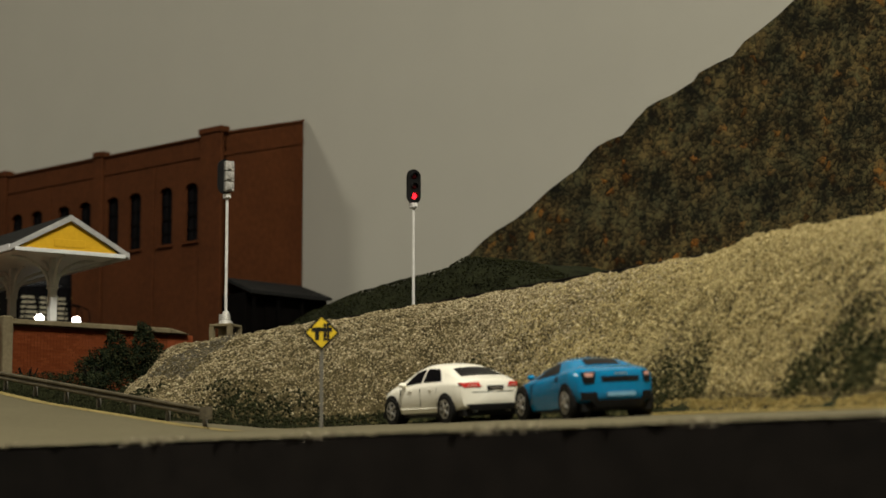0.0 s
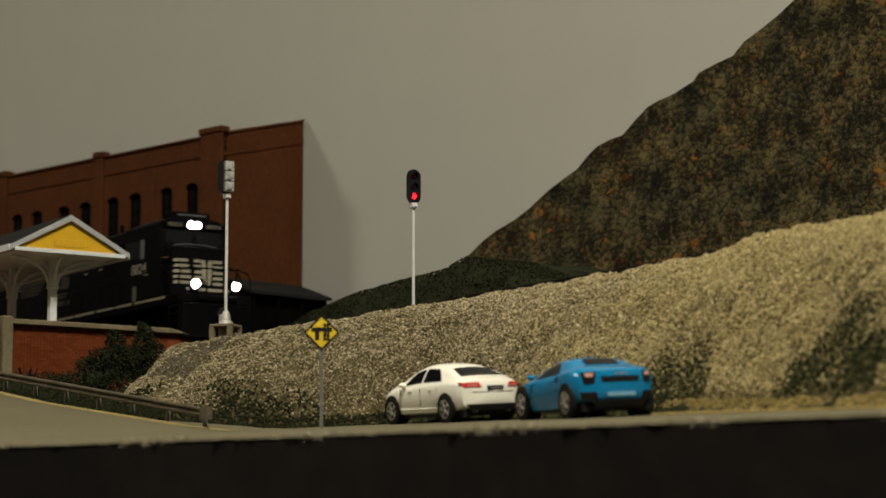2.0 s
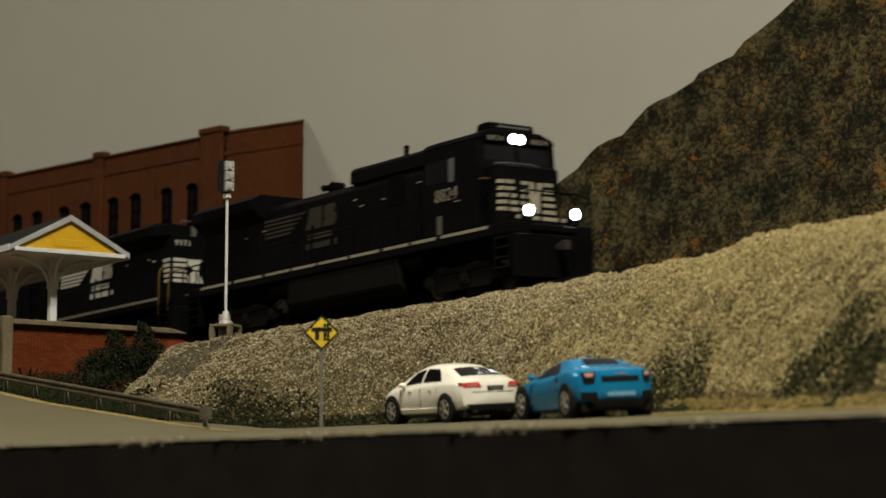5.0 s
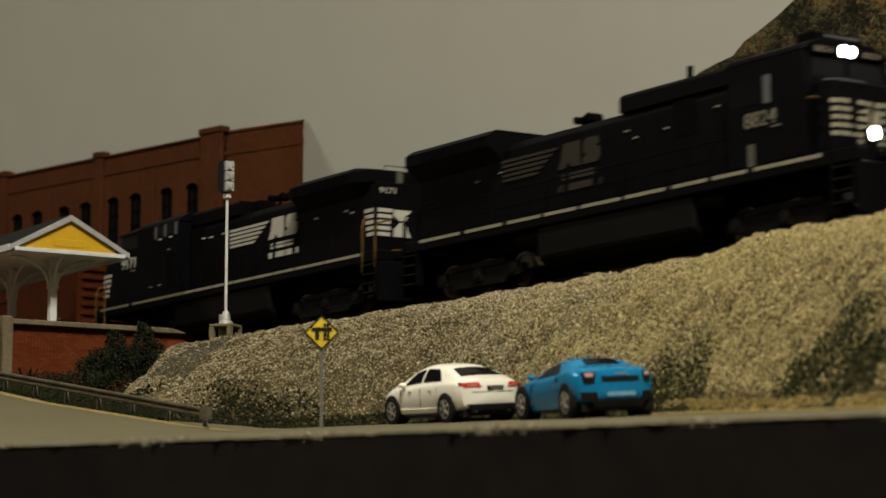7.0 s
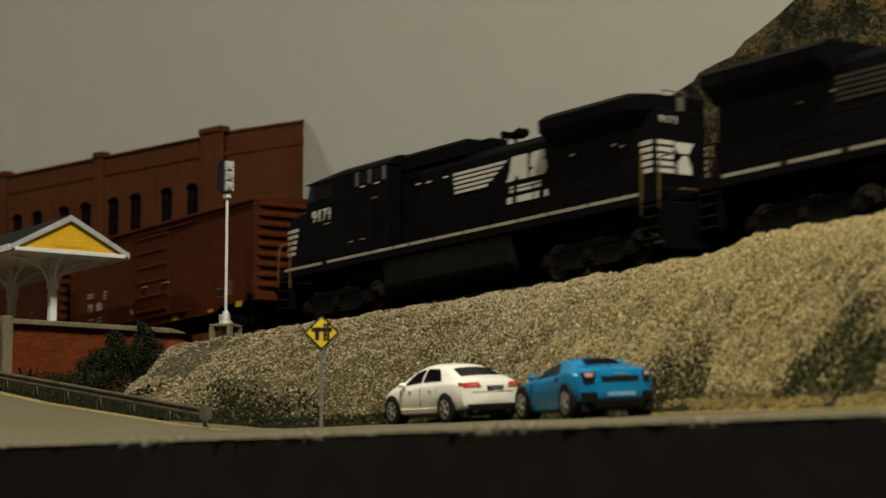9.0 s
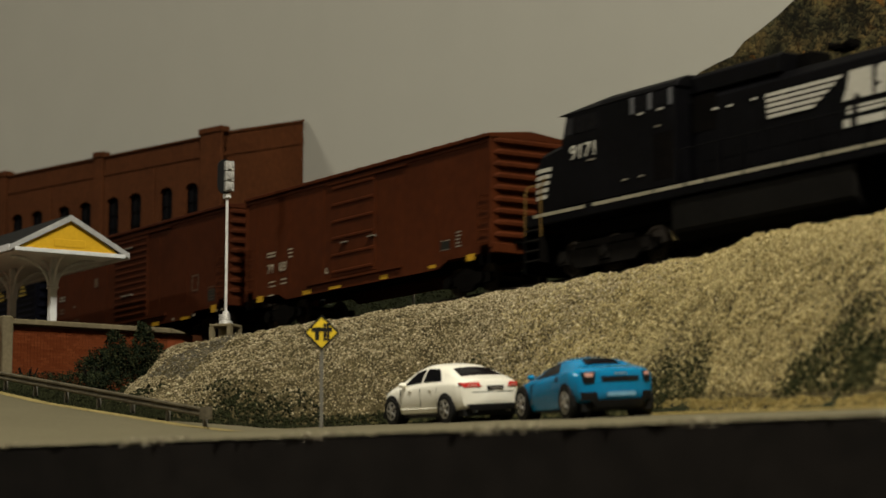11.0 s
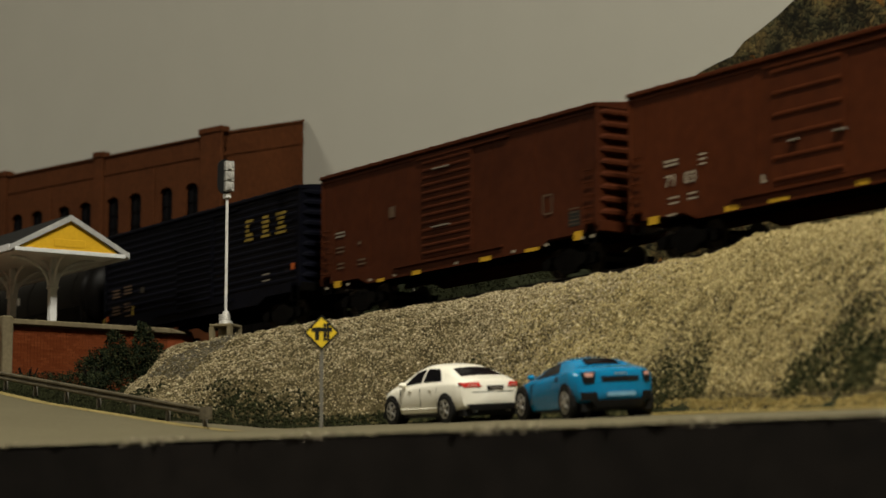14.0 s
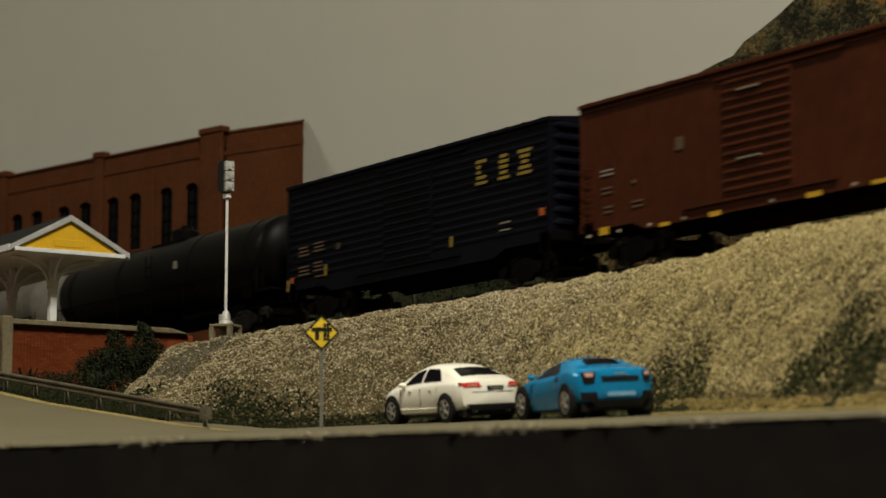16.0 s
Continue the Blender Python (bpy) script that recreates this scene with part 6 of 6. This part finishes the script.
def boxcar(m, label, paint, letter, half, eave, style):
    """Local x along the car; the near side is -y. style: which door, ribs and lettering it has."""
    ob = thing("boxcar", label, "boxcar", m, "boxcars")
    w, low = 1.46, 0.98
    body = part("body", Shape().box(-half + 0.04, half - 0.04, -w, w, low, eave - 0.12), paint, ob, bevel=0.03)
    part("roof", Shape().prism([(-w - 0.11, eave - 0.16), (-w - 0.11, eave - 0.04), (0, eave + 0.14), (w + 0.11, eave - 0.04), (w + 0.11, eave - 0.16)], "x", -half, half), paint, ob, bevel=0.02)
    for k in range(17):
        x = -half + 0.45 + (2 * half - 0.9) * k / 16
        rib = Shape()
        for sg in (-1, 1):
            rib.add([(x - 0.05, sg * (w + 0.05), eave - 0.03), (x + 0.05, sg * (w + 0.05), eave - 0.03), (x + 0.05, 0, eave + 0.14), (x - 0.05, 0, eave + 0.14),
                     (x - 0.05, sg * (w + 0.05), eave - 0.005), (x + 0.05, sg * (w + 0.05), eave - 0.005), (x + 0.05, 0, eave + 0.155), (x - 0.05, 0, eave + 0.155)],
                    [(0, 1, 2, 3), (4, 5, 6, 7), (0, 1, 5, 4), (1, 2, 6, 5), (2, 3, 7, 6), (3, 0, 4, 7)])
        part("roof_rib", rib, paint, ob)
    d0, d1 = (-1.75, 1.1) if style == "a" else (-1.5, 1.42)
    for sg in (-1, 1):
        y = sg * w
        # side sill, deeper under the doors
        part("side_sill", Shape().prism([(-half + 0.6, low + 0.1), (-half + 0.6, low - 0.22), (-half + 2.4, low - 0.22), (-half + 3.0, low - 0.45), (half - 3.0, low - 0.45), (half - 2.4, low - 0.22), (half - 0.6, low - 0.22), (half - 0.6, low + 0.1)], "y", y - 0.02, y + 0.02), paint, ob)
        part("eaves_rail", Shape().box(-half, half, y - 0.03, y + 0.05, eave - 0.30, eave - 0.20), paint, ob, bevel=0.02)
        for x in (-half + 0.07, half - 0.07):
            part("corner_post", Shape().box(x - 0.07, x + 0.07, y - 0.04, y + 0.04, low - 0.1, eave - 0.12), paint, ob, bevel=0.02)
        if style == "c":
            for k in range(12):
                z = low + 0.22 + 0.25 * k
                for a, b in ((-half + 0.25, d0 - 0.05), (d1 + 0.05, half - 0.25)):
                    part("side_rib", Shape().prism([(y, z - 0.075), (y + sg * 0.035, z - 0.03), (y + sg * 0.035, z + 0.03), (y, z + 0.075)], "x", a, b), paint, ob)
        else:
            for k in range(7):
                x = -half + 0.8 + (2 * half - 1.6) * k / 6
                if d0 - 0.3 < x < d1 + 0.3:
                    continue
                part("side_post", Shape().box(x - 0.05, x + 0.05, y - 0.005, y + sg * 0.016 if sg > 0 else y + 0.005, low, eave - 0.3) if sg > 0 else Shape().box(x - 0.05, x + 0.05, y - 0.016, y + 0.005, low, eave - 0.3), paint, ob)
        # doors
        dy0, dy1 = (y, y + 0.045) if sg > 0 else (y - 0.045, y)
        door = part("door", Shape().box(d0, d1, dy0, dy1, low - 0.05, eave - 0.34), paint, ob, "ribbed sliding door", bevel=0.015)
        count = 6 if style == "a" else 13
        yo = dy1 if sg > 0 else dy0
        for k in range(count):
            z = low + 0.12 + (eave - 1.6) * k / (count - 1)
            h = 0.07 if style == "a" else 0.06
            part("door_rib", Shape().prism([(yo - 0.002 * sg, z - h), (yo + sg * 0.04, z - h * 0.4), (yo + sg * 0.04, z + h * 0.4), (yo - 0.002 * sg, z + h)], "x", d0 + 0.12, d1 - 0.12), paint, door)
        part("door_track", Shape().box(d0 - 1.6, d1 + 1.6, y - 0.09, y + 0.09, low - 0.16, low - 0.07), paint, ob)
        part("door_track", Shape().box(d0 - 0.2, d1 + 1.9, y - 0.08, y + 0.08, eave - 0.36, eave - 0.30), paint, ob)
        for z in ((2.02,) if style == "a" else (1.85, 3.68)):
            if style != "c":
                part("door_bar", Shape().box(d0 + 0.75, d0 + 0.75 + (0.35 if style == "a" else 0.9), yo - 0.09, yo + 0.09, z, z + 0.045), MUTED, door, "worn pale door bar")
                if style == "a":
                    part("door_bar", Shape().box(d0 + 2.45, d0 + 2.85, yo - 0.09, yo + 0.09, z, z + 0.045), MUTED, door)
        # corner ladders
        for x0 in (-half + 0.15, half - 0.6):
            for k in range(5 if style != "c" else 7):
                part("ladder_rung", Shape().tube((x0, y + sg * 0.07, low + 0.1 + 0.36 * k), (x0 + 0.45, y + sg * 0.07, low + 0.1 + 0.36 * k), 0.02, 6), paint, ob)
    # corrugated ends
    for sg in (-1, 1):
        for k in range(9):
            z = low + 0.3 + 0.36 * k
            x = sg * (half - 0.04)
            part("end_rib", end_rib(x, sg, z, w), paint, ob)
        part("end_sill", Shape().box(min(sg * (half - 0.1), sg * (half + 0.12)), max(sg * (half - 0.1), sg * (half + 0.12)), -w, w, low - 0.25, low + 0.05), DARK if style == "c" else paint, ob, bevel=0.02)
        part("brake_platform", Shape().box(min(sg * half, sg * (half + 0.25)), max(sg * half, sg * (half + 0.25)), -0.7, 0.7, low + 0.06, low + 0.11), DARK, ob)
        coupler(ob, sg * (half - 0.05), sg)
        for sy in (-1, 1):
            part("stirrup", Shape().path([(sg * (half - 0.15), sy * w, low - 0.1), (sg * (half - 0.15), sy * w, low - 0.55), (sg * (half - 0.6), sy * w, low - 0.55), (sg * (half - 0.6), sy * w, low - 0.1)], 0.025), DARK, ob)
    part("centre_sill", Shape().box(-half + 0.2, half - 0.2, -0.22, 0.22, 0.68, low), DARK, ob)
    for x in (-2.2, 1.0):
        part("brake_cylinder", Shape().tube((x, -0.6, 0.72), (x + 1.1, -0.6, 0.72), 0.2, 10), DARK, ob, smooth=True)
    for x in (-half + 2.0, half - 2.0):
        truck(ob, x, 2, 0.44, 1.75, 1.08, False)
    # lettering and tabs on the near side
    y0, y1 = -w - 0.026, -w - 0.02
    def mark(x0, x1, z0, z1, material, name="lettering_bar"):
        part(name, Shape().box(x0, x1, y0 - (0.08 if style == "c" else 0.0), y1 - (0.08 if style == "c" else 0.0), z0, z1), material, ob)
    if style == "a":
        words("car_number", "71", 0.32, letter, ob, near_side(-5.92, y1, 1.54), 0.40)
        words("car_number", "03", 0.32, letter, ob, near_side(-5.08, y1, 1.54), 0.46)
        for x0, x1, z0, z1 in ((-6.2, -5.6, 2.10, 2.16), (-6.2, -5.6, 2.21, 2.27), (-6.05, -5.6, 1.20, 1.25), (-6.0, -5.6, 1.05, 1.10), (-5.2, -4.8, 1.22, 1.27), (-5.2, -4.8, 1.08, 1.13), (-4.7, -4.4, 1.95, 2.00), (-4.7, -4.4, 2.08, 2.13), (-4.7, -4.4, 2.21, 2.26),
                           (-6.1, -5.7, 0.74, 0.79), (-2.15, -1.95, 1.12, 1.17), (-2.15, -2.05, 1.17, 1.32)):
            mark(x0, x1, z0, z1, letter)
        mark(5.0, 5.5, 1.08, 1.38, SIGNBLACK, "consolidated_stencil")
        for z in (1.08, 1.36):
            mark(5.0, 5.5, z, z + 0.03, MUTED)
        for k in range(5):
            mark(5.85 + 0.03 * (k % 2), 6.15 - 0.04 * (k % 3), 1.1 + 0.11 * k, 1.15 + 0.11 * k, MUTED)
        tabs = ((-6.92, -6.48, 0.60, 0.82), (-3.65, -3.1, 0.56, 0.7), (-1.9, -1.1, 0.56, 0.66), (1.4, 1.85, 0.56, 0.7), (4.3, 4.7, 0.6, 0.7), (6.45, 6.9, 0.6, 0.80))
    elif style == "b":
        for x0, x1, z0, z1 in ((-6.85, -6.25, 2.24, 2.30), (-6.85, -6.25, 2.36, 2.42), (-6.8, -6.3, 1.72, 1.78), (-6.8, -6.3, 1.86, 1.92), (-6.7, -6.3, 1.18, 1.24), (-6.7, -6.3, 1.32, 1.38), (-5.4, -4.9, 1.18, 1.24), (-5.4, -4.9, 1.32, 1.38), (-5.4, -5.2, 1.86, 1.96)):
            mark(x0, x1, z0, z1, FAINT if z0 < 2 else MUTED)
        mark(-3.45, -3.1, 2.5, 2.85, FAINT)
        for x0 in (5.1, 5.55):
            mark(x0, x0 + 0.06, 1.55, 2.05, FAINT)
        mark(5.1, 5.61, 2.05, 2.1, FAINT)
        mark(5.15, 5.6, 1.5, 1.55, FAINT)
        mark(6.4, 6.95, 1.0, 1.45, SIGNBLACK, "consolidated_stencil")
        for z in (1.06, 1.17, 1.28, 1.39, 1.5):
            mark(6.45, 6.9, z, z + 0.035, FAINT)
        tabs = ((-6.92, -6.48, 0.58, 0.80), (-4.2, -3.75, 0.5, 0.6), (-2.05, -1.55, 0.5, 0.64), (1.8, 2.4, 0.5, 0.64), (4.2, 4.9, 0.52, 0.62), (6.65, 7.05, 0.58, 0.84))
        for x in (-7.5, -6.1, -4.7, -3.2, 0.4, 3.5, 5.2, 6.95, 7.45):
            mark(x, x + 0.18, 0.58, 0.66, letter, "reflector")
    else:
        # soiled data blocks towards the car's tail
        for x0, x1, z0, rows in ((-6.9, -6.2, 1.86, 3), (-5.9, -5.15, 1.92, 3), (-6.9, -6.15, 1.2, 3), (-5.9, -5.25, 1.26, 3), (-5.75, -5.25, 1.05, 1)):
            for k in range(rows):
                mark(x0 + 0.05 * (k % 2), x1 - 0.04 * (k % 3), z0 + 0.13 * k, z0 + 0.13 * k + 0.06, FAINT)
        for cx, widths in ((4.3, (0.55, 0.22, 0.22, 0.5, 0.62)), (5.5, (0.4, 0.5, 0.42, 0.4, 0.6)), (6.6, (0.72, 0.5, 0.34, 0.6, 0.74))):
            for k, wd in enumerate(widths):
                z = 3.5 - 0.165 * k
                x0 = cx - wd / 2 - (0.14 if (k in (1, 2) and cx < 5) else 0)
                mark(x0, x0 + wd, z, z + (0.10 if k < 4 else 0.09), DULLYELLOW, "emblem_bar")
        for x0, x1, z0, z1, mt in ((2.55, 2.7, 1.12, 1.45, DULLYELLOW), (5.3, 5.85, 1.28, 1.33, MUTED), (5.3, 5.85, 1.5, 1.55, MUTED), (7.35, 7.6, 1.5, 1.72, ORANGE), (-7.45, -7.25, 1.0, 1.2, ORANGE), (-5.15, -5.0, 1.05, 1.42, DULLYELLOW),
                               (-7.7, -7.55, 0.75, 1.15, DULLYELLOW), (-4.4, -4.1, 1.85, 2.05, FADEDSTRIPE)):
            mark(x0, x1, z0, z1, mt)
        tabs = ()
    for x0, x1, z0, z1 in tabs:
        mark(x0, x1, z0, z1, YELLOW, "yellow_tab")
    return ob


def end_rib(x, sg, z, w):
    """A dartnose rib across a car's end, tapering out at both sides."""
    s = Shape()
    ys = (-w + 0.07, -w + 0.26, w - 0.26, w - 0.07)
    out = (0.0, 0.11, 0.11, 0.0)
    hgt = (0.02, 0.13, 0.13, 0.02)
    pts = []
    for y, o, h in zip(ys, out, hgt):
        pts += [(x, y, z - h), (x + sg * o, y, z - h * 0.35), (x + sg * o, y, z + h * 0.35), (x, y, z + h)]
    faces = [(4 * k + i, 4 * k + i + 1, 4 * k + 5 + i, 4 * k + 4 + i) for k in range(3) for i in range(3)] + [(4 * k, 4 * k + 4, 4 * k + 7, 4 * k + 3) for k in range(3)]
    return s.add(pts, faces)


def tank_car(m, label, paint, half):
    ob = thing("tank_car", label, "tank car", m, "tank cars")
    r, zc = 1.48, 2.42
    prof = [(0.0, -half)] + [(r * math.sin(a), -half + 0.7 - 0.7 * math.cos(a)) for a in np.linspace(0.25, math.pi / 2, 7)] + [(r, half - 0.7)] + [(r * math.sin(a), half - 0.7 + 0.7 * math.cos(a)) for a in np.linspace(math.pi / 2, 0.25, 7)] + [(0.0, half)]
    part("tank", Shape().lathe(prof, "x", 40, (0, 0, zc)), paint, ob, smooth=True)
    for x in (-half + 1.6, -half / 3, half / 3, half - 1.6):
        part("tank_band", Shape().lathe([(r - 0.01, x - 0.08), (r + 0.02, x - 0.08), (r + 0.02, x + 0.08), (r - 0.01, x + 0.08)], "x", 40, (0, 0, zc)), paint, ob)
    d = part("dome", Shape().lathe([(0, 0), (0.55, 0), (0.55, 0.42), (0.48, 0.5), (0, 0.52)], "z", 18, (0, 0, zc + r - 0.08)), paint, ob, smooth=True)
    part("hatch_cover", Shape().lathe([(0, 0), (0.25, 0), (0.25, 0.15), (0, 0.18)], "z", 12, (0.1, 0, zc + r + 0.42)), paint, d)
    part("walkway", Shape().box(-1.4, 1.4, -0.75, -0.6, zc + r - 0.2, zc + r - 0.1).box(-1.4, 1.4, 0.6, 0.75, zc + r - 0.2, zc + r - 0.1), DARK, ob)
    handrail(ob, [(-half + 0.6, -1.5, 1.9), (half - 0.6, -1.5, 1.9)], 0.025, DARK, [((x, -1.5, 1.05), (x, -1.5, 1.9)) for x in np.linspace(-half + 0.6, half - 0.6, 7)])
    for sg in (-1, 1):
        part("stub_sill", Shape().box(min(sg * (half - 3.2), sg * (half + 0.25)), max(sg * (half - 3.2), sg * (half + 0.25)), -0.3, 0.3, 0.7, 1.05), DARK, ob)
        part("end_platform", Shape().box(min(sg * (half - 0.9), sg * (half + 0.3)), max(sg * (half - 0.9), sg * (half + 0.3)), -1.4, 1.4, 1.02, 1.1), DARK, ob)
        part("saddle", Shape().box(min(sg * (half - 2.6), sg * (half - 1.8)), max(sg * (half - 2.6), sg * (half - 1.8)), -1.0, 1.0, 0.95, 1.6), DARK, ob)
        coupler(ob, sg * (half + 0.2), sg)
        truck(ob, sg * (half - 2.2), 2, 0.44, 1.75, 1.08, False)
        part("ladder", Shape().path([(sg * (half - 0.3), -1.4, 1.1), (sg * (half - 0.3), -1.4, 2.1)], 0.025).path([(sg * (half - 0.7), -1.4, 1.1), (sg * (half - 0.7), -1.4, 2.1)], 0.025), DARK, ob)
    s = Shape()
    for k in range(6):
        s.tube((-0.22, -1.46 - 0.1, 1.0 + 0.35 * k), (0.22, -1.46 - 0.1, 1.0 + 0.35 * k), 0.022, 6)
    part("side_ladder", s.path([(-0.22, -1.56, 0.9), (-0.22, -1.56, 3.2)], 0.022).path([(0.22, -1.56, 0.9), (0.22, -1.56, 3.2)], 0.022), DARK, ob)
    part("placard", Shape().box(2.0, 2.28, -1.515, -1.49, 2.5, 2.78), MUTED, ob, "small pale placard")
    # Dark box added to close the gap under the tank, where shade falls.
    part("underside_filler", Shape().box(-half + 3.4, half - 3.4, -0.45, 0.45, 0.42, 0.97).box(-1.2, 0.6, -0.9, 0.9, 0.5, 0.95), DARK, ob, bevel=0.05)
    return ob


BOXLETTER = mat("dulled_white_lettering", (0.27, 0.23, 0.17), 0.7, vary=0.15)

# each vehicle, with its place along the train and its turn
TRAIN = []


def add(ob, x, turn=0):
    TRAIN.append((ob, x, turn))


add(locomotive(at(0, 0, 0), "8824", "black diesel locomotive with glowing white headlamps", True), -1.75)
add(locomotive(at(0, 0, 0), "9171", "black diesel locomotive with bold white stripes, running backwards", False), -25.2, 180)
add(boxcar(at(0, 0, 0), "red-brown boxcar with white numbers and yellow sill tabs", BROWN, BOXLETTER, 7.8, 4.42, "a"), -45.32)
add(boxcar(at(0, 0, 0), "brown boxcar with a finely ribbed door and yellow tabs", BROWN2, BOXLETTER, 7.8, 4.46, "b"), -62.37)
add(boxcar(at(0, 0, 0), "dark blue ribbed boxcar with dull yellow letter blocks", NAVY, DULLYELLOW, 7.83, 4.42, "c"), -79.45)
add(tank_car(at(0, 0, 0), "long black tank car", TANKBLACK, 9.1), -98.0)
add(tank_car(at(0, 0, 0), "dull grey tank car", TANKGREY, 8.2), -117.0)
add(tank_car(at(0, 0, 0), "long black tank car", TANKBLACK, 8.2), -135.0)


# ---- the room ----
def room():
    x0, x1, y0, floor = -260, 170, -260, -95
    solo("floor", Shape().box(x0, x1, y0, 60, floor - 2, floor), CARPET, "plain brown carpeted floor of the room", "floor", kind="structure")
    solo("ceiling", Shape().box(x0, x1, y0, 60, CEILING, CEILING + 2), ROOM, "plain off-white ceiling", "ceiling", kind="structure")
    solo("wall_left", Shape().box(x0 - 2, x0, y0, 60, floor, CEILING), ROOM, "plain beige room wall", "wall", kind="structure")
    solo("wall_right", Shape().box(x1, x1 + 2, y0, 60, floor, CEILING), ROOM, "plain beige room wall", "wall", kind="structure")
    solo("wall_behind", Shape().box(x0, x1, y0 - 2, y0, floor, CEILING), ROOM, "plain beige room wall", "wall", kind="structure")
    solo("wall_far", Shape().box(x0, x1, 60, 62, floor, CEILING), ROOM, "plain beige room wall", "wall", kind="structure")
    for (lx, ly), watts in LAMPS:
        ob = thing("ceiling_lamp", "white rectangular ceiling lamp", "ceiling lamp", at(lx, ly, CEILING), "ceiling lamps")
        part("housing", Shape().box(-28, 28, -8.5, 8.5, -3, -0.05), ROOM, ob, bevel=0.4)
        part("diffuser", Shape().box(-26, 26, -7, 7, -3.6, -3.02), DIFFUSER, ob, "lit white diffuser", bevel=0.2)


room()


# ---- movement ----
def train_travel(t):
    return float(np.interp(t, [0, 1.5, 4.0, 6.5, 9.0, 11.5, 14.0, 16.0], [-103.5, -92.63, -74.64, -56.05, -37.37, -18.69, 0.0, 14.79]))


def motions():
    for ob, x, turn in TRAIN:
        walk(ob, [(t, at(x + train_travel(t), 0, 0, turn)) for t in (0, 1.5, 4.0, 6.5, 9.0, 11.5, 14.0, 16.0)])
    backwards = {ob for ob, x, turn in TRAIN if turn}
    for ws, x, r in WHEELS:
        sign = -1 if ws.parent.parent in backwards else 1
        rows = []
        for k in range(241):
            t = k / 15
            rows.append((t, at(x, 0, r, 0, 0, sign * math.degrees(train_travel(t) / r))))
        walk(ws, rows)


motions()
